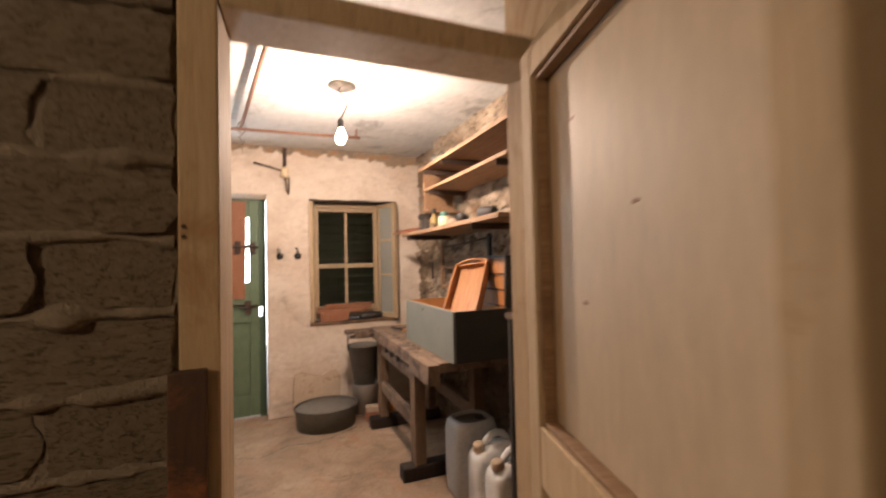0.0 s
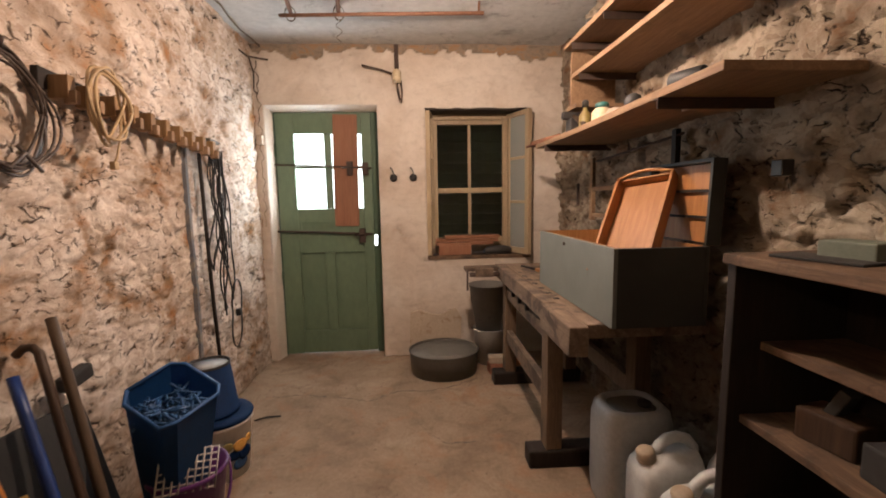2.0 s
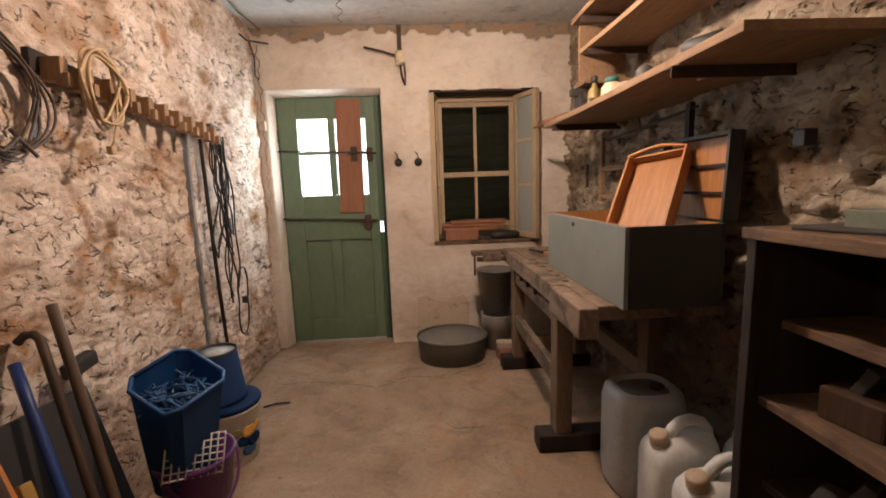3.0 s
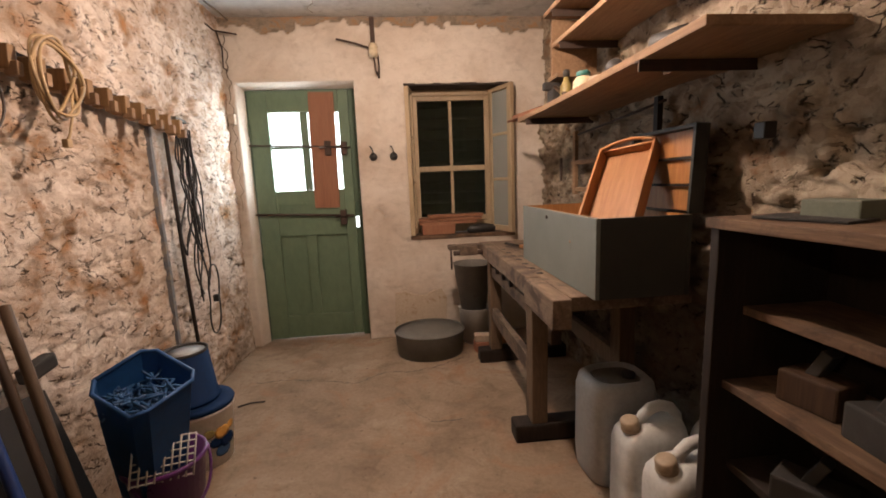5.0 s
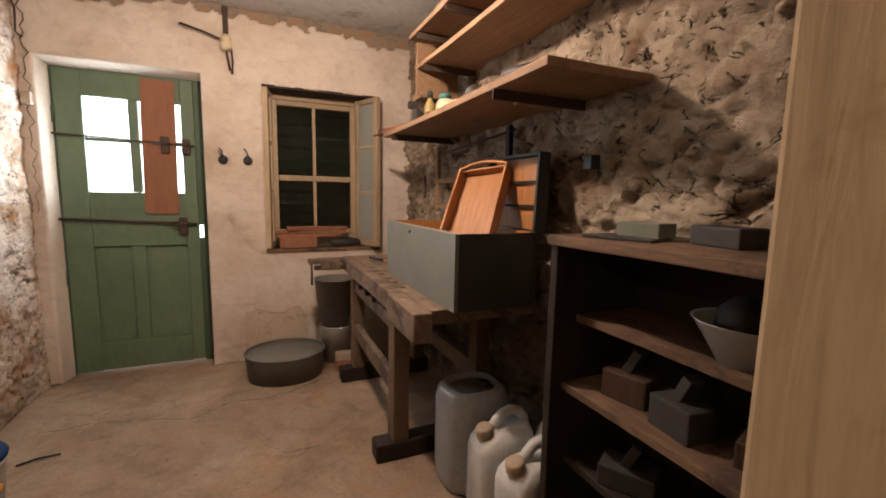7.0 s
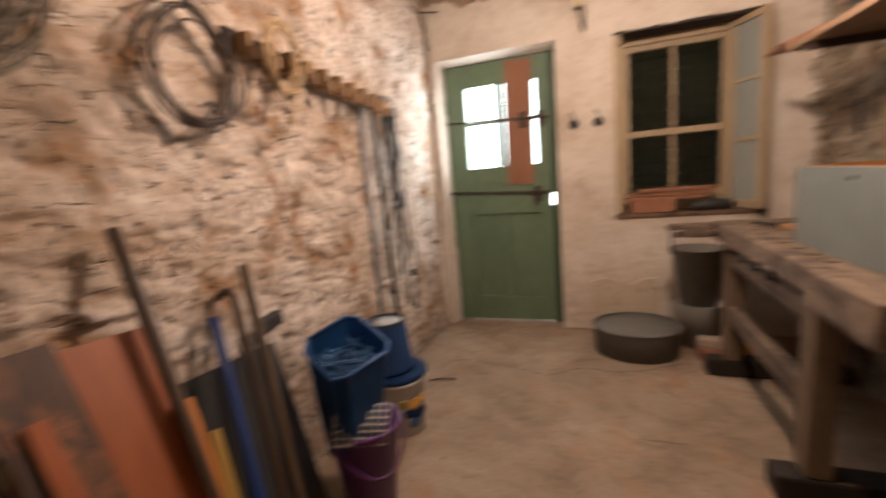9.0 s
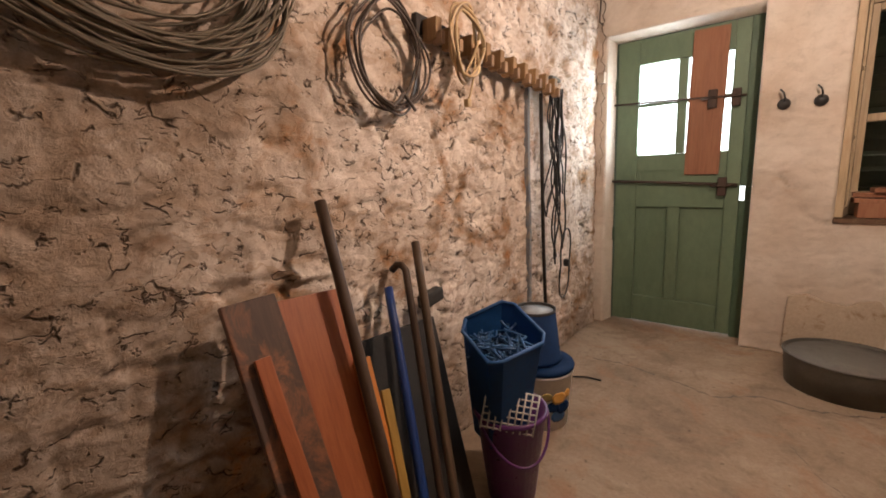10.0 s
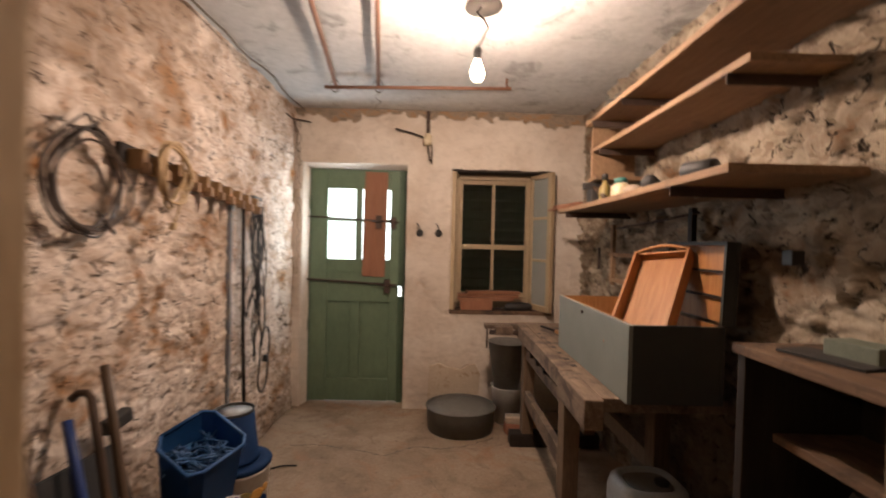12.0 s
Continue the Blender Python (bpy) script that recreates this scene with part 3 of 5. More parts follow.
# ---- back wall: green door ----
GY = 7.235      # front face of the leaf
green = tagged(new("door_2"), "closed green painted half-glazed wooden door with iron bars", "door", kind="structure")
gx0, gx1, gz1 = 0.500, 1.262, 1.955
for nm, d in (("stile", (gx0, 0.640, GY, GY + 0.04, 0.010, gz1)), ("stile", (1.165, 1.240, GY, GY + 0.04, 0.018, gz1)),
              ("rail", (0.641, 1.164, GY, GY + 0.04, 1.795, gz1)), ("rail", (0.641, 1.164, GY, GY + 0.04, 0.85, 1.205)),
              ("rail", (0.641, 1.164, GY, GY + 0.04, 0.014, 0.20)), ("muntin", (0.872, 0.924, GY + 0.002, GY + 0.038, 1.206, 1.794)),
              ("muntin", (0.841, 0.919, GY + 0.002, GY + 0.038, 0.201, 0.849)),
              ("glazing_bar", (0.641, 0.871, GY + 0.006, GY + 0.034, 1.522, 1.545)), ("glazing_bar", (0.925, 1.164, GY + 0.006, GY + 0.034, 1.522, 1.545))):
    part(nm, boxes(d, bevel=0.004), M["green"], green)
part("panel", boxes((0.636, 0.845, GY + 0.022, GY + 0.034, 0.19, 0.855)), M["green"], green)
part("panel", boxes((0.915, 1.168, GY + 0.022, GY + 0.034, 0.19, 0.855)), M["green"], green)
part("molding", boxes((0.655, 1.11, GY - 0.008, GY - 0.0005, 1.095, 1.107), (0.655, 0.667, GY - 0.008, GY - 0.0005, 1.035, 1.094)), M["green"], green)
for x0, x1 in ((0.641, 0.871), (0.925, 1.164)):
    for z0, z1 in ((1.206, 1.521), (1.546, 1.794)):
        pane = part("pane", boxes((x0, x1, GY + 0.018, GY + 0.021, z0, z1)), M["glass"], green)
        pane.visible_shadow = False
part("jamb", boxes((DX0 + 0.002, gx0 - 0.004, GY - 0.004, GY + 0.06, 0, DZ1 - 0.02), bevel=0.003), M["greenshade"], green, "dark green frame post with its shadow in the colour")
part("jamb", boxes((1.2405, DX1 - 0.008, GY + 0.012, GY + 0.06, 0, 0.895), (1.266, DX1 - 0.008, GY + 0.012, GY + 0.06, 0.896, 0.984), bevel=0.003), M["greenshade"], green, "dark green frame post with its shadow in the colour")
part("jamb", boxes((1.2405, DX1 - 0.008, GY + 0.012, GY + 0.06, 0.985, DZ1 - 0.02), bevel=0.003), M["greenshade"], green, "dark green frame post with its shadow in the colour")
part("frame_head", boxes((DX0 + 0.002, DX1 - 0.012, GY - 0.004, GY + 0.06, gz1 + 0.004, DZ1 + 0.03), bevel=0.003), M["greenshade"], green, "dark green frame head with its shadow in the colour")
part("bar", tube([(0.462, GY - 0.02, 1.556), (0.8, GY - 0.018, 1.545), (1.24, GY - 0.02, 1.522)], 0.006), M["iron"], green, "thin rusty iron bar")
part("bar", tube([(0.45, GY - 0.024, 1.033), (0.8, GY - 0.026, 1.02), (1.23, GY - 0.024, 0.995)], 0.009), M["iron"], green, "rusty iron bar")
for x, z, h in ((1.19, 1.515, 0.10), (1.070, 1.52, 0.11), (1.150, 0.985, 0.115)):
    lock = part("lock_plate", boxes((x - 0.024, x + 0.024, GY - 0.040, GY - 0.001, z - h / 2, z + h / 2), bevel=0.006), M["iron"], green, "brown iron bolt keeper")
    part("bolt", tube([(x - 0.06, GY - 0.045, z + 0.005), (x + 0.04, GY - 0.045, z + 0.005)], 0.007), M["iron"], lock)
part("hinge", tube([(gx0 - 0.004, GY - 0.006, 0.60), (gx0 - 0.004, GY - 0.006, 0.70)], 0.009), M["greenshade"], green)
part("hinge", tube([(gx0 - 0.004, GY - 0.006, 1.62), (gx0 - 0.004, GY - 0.006, 1.72)], 0.009), M["greenshade"], green)
board = single("board", plank(-0.095, 0.095, -0.014, 0, 0, 0.872, 0.002, seed=5, along=2), M["doorboard"],
               "reddish-brown plank fixed across the panes of the green door", "board", pose(1.030, GY - 0.0028, 1.064, 0, 1.0, 0))

def wedge(pts, a0, a1, axis):
    """A bar of triangular section, drawn out along one axis."""
    bm = bmesh.new()
    ends = [[bm.verts.new((a, u, v) if axis == 0 else (u, v, a)) for u, v in pts] for a in (a0, a1)]
    n = len(pts)
    for k in range(n):
        bm.faces.new((ends[0][k], ends[0][(k + 1) % n], ends[1][(k + 1) % n], ends[1][k]))
    bm.faces.new(ends[0][::-1])
    bm.faces.new(ends[1])
    return bm


structure("door_reveal", wedge([(YB + 0.004, DZ1 + 0.002), (GY - 0.006, gz1 + 0.002), (GY - 0.006, DZ1 + 0.04)], DX0 - 0.01, DX1 + 0.004, 0), M["back"], "pale plaster reveal over the green door")
structure("door_reveal_side", wedge([(DX0 - 0.004, YB + 0.004), (DX0 - 0.03, GY - 0.006), (gx0 - 0.008, GY - 0.006)], 0.0, DZ1 - 0.002, 2), M["back"], "pale plaster reveal beside the green door")

# ---- back wall: window with inner casements swung open ----
SY = 7.29
window = tagged(new("window_1"), "cream wooden sash window before a dark closed shutter", "window", kind="structure")
sx0, sx1, sz0, sz1 = 1.735, 2.345, 0.905, 1.90
for nm, d in (("stile", (sx0, sx0 + 0.035, SY, SY + 0.045, sz0, sz1)), ("stile", (sx1 - 0.035, sx1, SY, SY + 0.045, sz0, sz1)),
              ("rail", (sx0 + 0.036, sx1 - 0.036, SY, SY + 0.045, sz1 - 0.035, sz1)), ("rail", (sx0 + 0.036, sx1 - 0.036, SY, SY + 0.045, sz0, sz0 + 0.04)),
              ("meeting_rail", (sx0 + 0.036, sx1 - 0.036, SY - 0.004, SY + 0.045, 1.315, 1.355)), ("muntin", (2.022, 2.046, SY + 0.004, SY + 0.04, 0.946, 1.314)),
              ("muntin", (2.022, 2.046, SY + 0.004, SY + 0.04, 1.356, 1.864))):
    part(nm, boxes(d, bevel=0.003), M["cream"], window)
for x0, x1 in ((sx0 + 0.036, 2.021), (2.047, sx1 - 0.036)):
    for z0, z1 in ((0.946, 1.314), (1.356, 1.864)):
        part("pane", boxes((x0, x1, SY + 0.02, SY + 0.023, z0, z1)), M["glass"], window)
part("outer_frame", boxes((WX0 + 0.004, sx0 - 0.003, SY - 0.01, SY + 0.06, WZ0 + 0.02, WZ1 - 0.004), (sx1 + 0.003, WX1 - 0.004, SY - 0.01, SY + 0.06, WZ0 + 0.02, WZ1 - 0.004),
                          (sx0 - 0.003, sx1 + 0.003, SY - 0.01, SY + 0.06, sz1 + 0.003, WZ1 - 0.004), (sx0 - 0.003, sx1 + 0.003, SY - 0.01, SY + 0.06, WZ0 + 0.02, sz0 - 0.003)), M["cream"], window)
part("window_sill", plank(WX0 - 0.004, WX1 + 0.004, YB - 0.008, SY - 0.012, WZ0 - 0.012, WZ0 + 0.018, 0.004, along=0), M["cabshelf"], window, "worn brown wooden sill")
part("lintel", boxes((WX0 - 0.003, WX1 + 0.003, YB - 0.002, SY - 0.012, WZ1 - 0.012, WZ1 + 0.006)), M["darkshadewood"], window, "dark wooden lintel")
shutter = part("shutter", boxes((WX0 + 0.01, WX1 - 0.01, SY + 0.15, SY + 0.17, WZ0, WZ1)), M["shutter"], window, "dark green closed shutter")
for k in range(13):
    s = part("slat", boxes((WX0 + 0.03, WX1 - 0.03, -0.006, 0.006, -0.035, 0.035), bevel=0.002), M["shutter"], shutter)
    s.matrix_world = pose(0, SY + 0.135, WZ0 + 0.05 + k * 0.086, 28, 0, 0)


def casement(name, foot, ang, w, h, label):
    ob = tagged(new(name), label, "window leaf", kind="structure")
    ob.matrix_world = Matrix.Translation(foot) @ Matrix.Rotation(ang, 4, "Z")
    b = 0.030
    for nm, d in (("stile", (0, b, -0.017, 0.017, 0, h)), ("stile", (w - b - 0.014, w, -0.017, 0.017, 0, h)), ("rail", (b + 0.001, w - b - 0.015, -0.016, 0.016, 0, 0.045)),
                  ("rail", (b + 0.001, w - b - 0.015, -0.016, 0.016, h - 0.035, h)), ("glazing_bar", (b + 0.001, w - b - 0.015, -0.013, 0.013, h * 0.36, h * 0.36 + 0.02)),
                  ("glazing_bar", (b + 0.001, w - b - 0.015, -0.013, 0.013, h * 0.67, h * 0.67 + 0.02))):
        part(nm, boxes(d, bevel=0.003), M["cream"], ob)
    zs = [0.046, h * 0.36, h * 0.67, h - 0.036]
    for z0, z1 in zip(zs, zs[1:]):
        part("pane", boxes((b + 0.001, w - b - 0.015, -0.002, 0.002, z0 + (0.021 if z0 > 0.05 else 0), z1 - 0.001)), M["dusty"], ob, "dusty pane")
    return ob


casement("window_2", (2.352, 7.262, 0.823), math.atan2(7.02 - 7.262, 2.462 - 2.352), 0.275, 1.115, "cream casement leaf with dusty panes, swung into the room")
casement("window_3", (1.722, 7.262, 0.823), math.atan2(7.085 - 7.262, 1.688 - 1.722), 0.18, 1.115, "cream casement leaf swung into the room, seen edge-on")

# things on the sill
single("wooden_block", boxes((-0.13, 0.13, -0.055, 0.05, 0, 0.0775), bevel=0.004), M["doorboard"], "red-brown wooden block lying on the window sill", "block", pose(1.89, 7.165, 0.82, 0, 0, 2))
for k, (x, y, z, w, a) in enumerate(((1.97, 7.165, 0.8985, 0.23, 2), (1.99, 7.175, 0.9245, 0.25, -3), (2.03, 7.17, 0.9505, 0.22, 4))):
    single("thin_board", plank(-w, w, -0.05, 0.05, 0, 0.023, 0.003, seed=k, along=0), M["doorboard"], "thin brown board stacked on the window sill", "board", pose(x, y, z, 0, 0, a), "boards on the sill")
single("old_shoe", moved(lathe([(0.02, 0), (0.046, 0.004), (0.05, 0.034), (0.040, 0.058), (0.014, 0.068)], 16, 2.5, 1.0), pose(0, 0, 0)), M["black"], "black crumpled object lying on the window sill", "clutter", pose(2.24, 7.15, 0.819, 0, 0, 12))

# ---- back wall fittings ----
for x in (1.418, 1.570):
    hk = thing("wall_hook", "round black iron wall hook on the plaster", "hook", pose(x, YB - 0.004, 1.435), "hooks beside the door")
    part("rosette", moved(lathe([(0.030, 0), (0.030, 0.006), (0.022, 0.018), (0.008, 0.024)], 20), pose(0, 0, 0, 90)), M["black"], hk)
    part("hook", tube([(0, -0.01, 0.01), (0.002, -0.045, 0.03), (-0.004, -0.05, 0.055), (-0.02, -0.035, 0.075)], 0.005), M["black"], hk)
ins = thing("insulator_bracket", "cream porcelain insulator on rusty iron straps", "insulator", pose(1.467, YB, 2.18))
part("insulator", lathe([(0.012, -0.05), (0.030, -0.045), (0.034, -0.01), (0.026, 0.0), (0.034, 0.01), (0.030, 0.04), (0.012, 0.048)], 18), M["porcelain"], ins).location = (0, -0.055, 0)
part("strap", boxes((-0.016, 0.016, -0.028, -0.018, 0.03, 0.235), bevel=0.002), M["iron"], ins)
part("arm", tube([(-0.01, -0.05, 0.01), (-0.12, -0.055, 0.045), (-0.255, -0.06, 0.075)], 0.007), M["iron"], ins)
part("hanger", rods([[(0.0, -0.05, -0.04), (0.012, -0.045, -0.12), (0.02, -0.04, -0.17)], [(0.03, -0.05, -0.03), (0.036, -0.045, -0.11), (0.03, -0.04, -0.19)]], 0.006), M["iron"], ins)
single("switch_box", boxes((-0.022, 0.022, -0.03, 0.01, -0.035, 0.035), bevel=0.005), M["stone"], "small old beige switch box in the wall corner", "switch box", pose(0.435, YB - 0.012, 1.73))
single("wire_hook", rods([[(0.40, 6.9, 2.31), (0.41, 7.0, 2.30), (0.47, 7.06, 2.305), (0.54, 7.05, 2.29)], [(0.41, 7.04, 2.31), (0.43, 7.06, 2.2), (0.42, 7.07, 2.08), (0.44, 7.09, 2.06)]], 0.006), M["iron"], "bent rusty wire hook in the wall corner", "hook")
single("corner_cable", tube([(0.47 + 0.012 * math.sin(k * 1.7), 3.95 + k * 0.157, 2.40 - 0.01 * math.cos(k)) for k in range(21)], 0.006), M["wire"], "thin grey cable along the ceiling edge", "cable")
structure("wall_crack", tube([(0.435 + 0.012 * math.sin(k * 2.3) + 0.008 * math.sin(k * 5.1), YB - 0.004, 2.30 - 0.035 * k) for k in range(36)], 0.0035, 5, taper=0.4), M["crack"])
slab = bmesh.new()
top = [(-0.20, 0.265), (-0.12, 0.285), (-0.04, 0.25), (0.05, 0.24), (0.10, 0.275), (0.17, 0.285), (0.21, 0.22)]
ring = [(-0.21, 0.0), *top, (0.20, 0.0)]
fv = [slab.verts.new((x, 0, z)) for x, z in ring]
ff = slab.faces.new(fv)
ex = bmesh.ops.extrude_face_region(slab, geom=[ff])
bmesh.ops.translate(slab, vec=(0, 0.035, 0), verts=[g for g in ex["geom"] if isinstance(g, bmesh.types.BMVert)])
single("stone_slab", slab, M["slab"], "broken pale stone slab leaning on the wall behind the tub", "slab", pose(1.72, 7.052, 0.105, -2))
single("slab_footing", boxes((-0.19, 0.19, -0.035, 0.045, 0, 0.104), bevel=0.012), M["slab"], "rough stone under the slab behind the tub", "stone", pose(1.72, 7.065, 0.0))

# ---- ceiling: pipes and bulb ----
PZ = 2.37
pipes = thing("pipe_rail", "rusty pipe rail hung under the ceiling", "pipe rail")
part("cross_pipe", tube([(0.80, 6.50, PZ), (1.4, 6.47, PZ), (2.02, 6.44, PZ)], 0.011, 10), M["rust"], pipes)
part("long_pipe", tube([(0.862, 6.53, PZ + 0.022), (1.20, 4.1, PZ + 0.022)], 0.012, 10), M["rust"], pipes)
part("long_pipe", tube([(1.150, 6.50, PZ + 0.022), (1.49, 4.1, PZ + 0.022)], 0.012, 10), M["rust"], pipes)
part("hanger", tube([(1.99, 6.44, PZ), (1.992, 6.44, ZC + 0.03)], 0.007), M["rust"], pipes)
for x, y in ((0.865, 6.50), (1.155, 6.48)):
    lp = [(x + 0.03 * math.cos(a), y + 0.014 * math.sin(a * 1.3), PZ + 0.01 + 0.04 * math.sin(a)) for a in [k * 0.5 for k in range(26)]]
    part("wire_loop", tube(lp, 0.0022, 5), M["wire"], pipes, "thin tie wire")
dang = [(1.155 + 0.018 * math.cos(a), 6.47, PZ - 0.03 - 0.010 * k) for k, a in enumerate([q * 0.9 for q in range(14)])]
part("wire_loop", tube(dang, 0.0022, 5), M["wire"], pipes, "loose curled tie wire")

lamp = thing("bare_bulb", "lit bare bulb on a twisted cord under a blackish ceiling rose", "lamp", pose(1.722, 5.48, 2.083))
part("ceiling_rose", moved(lathe([(0.085, 0.345), (0.08, 0.358), (0.03, 0.372)], 24), pose(0.03, 0.12, -0.01)), M["blackish"], lamp, "blackish round ceiling rose")
part("cord", tube([(0.03, 0.12, 0.345), (0.0, 0.10, 0.30), (0.03, 0.06, 0.25), (0.045, 0.03, 0.20), (0.02, 0.01, 0.14), (0.0, 0.0, 0.10)], 0.004, 6), M["brownwire"], lamp, "twisted brown cord")
part("socket", lathe([(0.016, 0.045), (0.018, 0.05), (0.018, 0.09), (0.010, 0.105)], 16), M["black"], lamp, "black lamp socket")
bulb = part("glass_bulb", lathe([(0.004, -0.042), (0.020, -0.036), (0.029, -0.018), (0.030, -0.002), (0.024, 0.018), (0.015, 0.040), (0.014, 0.05)], 24), M["glow"], lamp, "glowing glass bulb")
bulb.visible_shadow = False

# ---- right wall: shelves ----
def wall_shelf(label, x0, y0, y1, z, th, brackets, seed):
    ob = thing("wall_shelf", label, "shelf", pose(x0, (y0 + y1) / 2, z), "plank shelves on the rubble wall")
    h = (y1 - y0) / 2
    part("plank", plank(0, X1 - x0 + 0.03, -h, h, 0, th, 0.003, 0.004, seed), M["shelf"], ob)
    for y in brackets:
        yy = y - (y0 + y1) / 2
        part("bracket", boxes((-0.004, X1 - x0 + 0.02, yy - 0.014, yy + 0.014, -0.007, -0.001), (-0.004, X1 - x0 + 0.02, yy - 0.014, yy - 0.008, -0.036, -0.0075), bevel=0.001), M["iron"], ob, "black iron bracket")
    return ob


wall_shelf("long brown plank shelf on iron brackets, holding bottles and tools", 2.352, 4.83, 6.45, 1.570, 0.026, (5.12, 6.28), 1)
wall_shelf("middle brown plank shelf above the tool shelf", 2.435, 4.88, 6.09, 1.893, 0.024, (4.98, 5.98), 2)
wall_shelf("top brown plank shelf near the ceiling", 2.395, 4.75, 6.11, 2.040, 0.024, (5.62, 5.98), 3)
single("shelf_upright", plank(2.44, 2.69, 6.105, 6.128, 1.72, 2.038, 0.002, along=2), M["shelf"], "short upright board at the end of the shelves", "board")
single("short_shelf", plank(2.42, 2.69, 5.98, 6.104, 1.725, 1.745, 0.002), M["shelf"], "short plank shelf beside the upright board", "shelf")
single("shelf_batten", boxes((-0.02, 0.17, -0.02, 0.02, 0, 0.03), bevel=0.003), M["shelf"], "stub of batten under the tool shelf", "batten", pose(2.48, 5.14, 1.534))
for k in range(5):
    single("thin_stick", tube([(0, 0, 0), (0.004, -0.18, 0.002), (0.0, -0.36, 0)], 0.009, 7), M["doorboard"], "thin reddish stick poking over the end of the shelf", "stick", pose(2.345 + k % 3 * 0.024 + k // 3 * 0.012, 6.66 - 0.025 * k, 1.606 + 0.017 * (k // 3), 0, 0, 5 + 2 * k), "sticks on the shelf")
TS = 1.597
single("cable_drum", moved(lathe([(0.028, -0.055), (0.033, -0.05), (0.033, 0.05), (0.028, 0.055)], 18), pose(0, 0, 0, 90, 0, 25)), M["black"], "black roll lying on the tool shelf", "roll", pose(2.46, 5.13, TS + 0.032))
single("tape_roll", moved(lathe([(0.028, -0.06), (0.034, -0.05), (0.034, 0.05), (0.028, 0.06)], 18), pose(0, 0, 0, 90, 0, -35)), M["black"], "black tube lying on the tool shelf", "roll", pose(2.47, 5.48, TS + 0.033))
yb = thing("spray_bottle", "yellow plastic bottle on the tool shelf", "bottle", pose(2.45, 5.93, TS))
part("body", lathe([(0.027, 0), (0.03, 0.01), (0.03, 0.075), (0.014, 0.10), (0.012, 0.115)], 20), M["yellow"], yb)
part("cap", lathe([(0.016, 0.116), (0.016, 0.145), (0.01, 0.15)], 14), M["darktool"], yb, "dark cap")
wj = thing("glue_jug", "cream plastic jug with a teal lid on the tool shelf", "jug", pose(2.47, 5.78, TS))
part("body", lathe([(0.042, 0), (0.046, 0.012), (0.046, 0.06), (0.03, 0.08)], 20), M["porcelain"], wj)
part("lid", lathe([(0.031, 0.081), (0.031, 0.10), (0.022, 0.106)], 18), M["teal"], wj, "teal lid")
hm = thing("hammer", "hammer with a dark head lying on the tool shelf", "hammer", pose(2.43, 6.02, TS + 0.10, 0, 0, 0))
part("handle", tube([(0.0, -0.16, -0.088), (0.01, 0.05, 0.0)], 0.012, 8), M["handle"], hm)
part("head", boxes((-0.05, 0.06, 0.03, 0.065, -0.018, 0.02), bevel=0.006), M["darktool"], hm, "dark iron head")
single("hammer_rest", boxes((-0.05, 0.05, -0.04, 0.04, 0, 0.083), bevel=0.01), M["darktool"], "dark tin under the hammer on the shelf", "tin", pose(2.46, 6.06, TS))
single("small_stone", moved(lathe([(0.02, 0), (0.04, 0.006), (0.045, 0.025), (0.03, 0.045), (0.01, 0.05)], 12), pose(0, 0, 0)), M["stone"], "small pale lump on the tool shelf", "stone", pose(2.46, 5.62, TS))
single("plane_iron", boxes((-0.03, 0.03, -0.07, 0.07, 0, 0.03), bevel=0.006), M["handle"], "small dark wooden tool on the shelf", "tool", pose(2.46, 6.27, TS, 0, 0, 8))
for y, r, h in ((6.00, 0.035, 0.09), (5.88, 0.032, 0.08)):
    jar = thing("glass_jar", "empty glass jar on the top shelf", "jar", pose(2.50, y, 2.066), "jars on the top shelf")
    part("body", lathe([(r - 0.004, 0), (r, 0.006), (r, h * 0.8), (r * 0.75, h * 0.9)], 20), M["jar"], jar)
    part("lid", lathe([(r * 0.8, h * 0.905), (r * 0.8, h * 1.05)], 20), M["zinc"], jar, "dull metal lid")

# wooden frame and rod hung on the right wall below the shelf
fr = thing("hanging_frame", "old wooden frame hung on the rubble wall", "frame", pose(X1 - 0.045, 6.05, 1.12))
part("stile", boxes((-0.012, 0.012, 0.30, 0.335, 0, 0.38), bevel=0.003), M["shelf"], fr)
part("stile", boxes((-0.012, 0.012, -0.53, -0.50, 0, 0.42), bevel=0.003), M["darkshadewood"], fr)
part("rail", boxes((-0.010, 0.010, -0.499, 0.36, 0.18, 0.205), bevel=0.003), M["shelf"], fr)
part("rail", boxes((-0.010, 0.010, -0.499, 0.299, 0.02, 0.045), bevel=0.003), M["shelf"], fr)
single("iron_rod", tube([(X1 - 0.05, 6.32, 1.475), (X1 - 0.06, 5.9, 1.49), (X1 - 0.05, 5.48, 1.515)], 0.006), M["iron"], "thin black rod hung along the wall", "rod")
single("file_tool", boxes((-0.006, 0.006, -0.012, 0.012, -0.075, 0.075), bevel=0.003), M["iron"], "dark file hanging on the wall", "tool", pose(X1 - 0.045, 6.6, 1.28))
# black block stands in for the dark inside of a wall hole
single("wall_box", boxes((-0.02, 0.02, -0.02, 0.02, -0.024, 0.024), bevel=0.004), M["black"], "small black block standing for a dark hole in the rubble wall", "box", pose(X1 - 0.05, 5.0, 1.34))
single("wall_peg", tube([(X1 - 0.07, 5.03, 0.905), (X1 + 0.01, 5.03, 0.905)], 0.007, 8), M["porcelain"], "short pale peg in the wall", "peg")

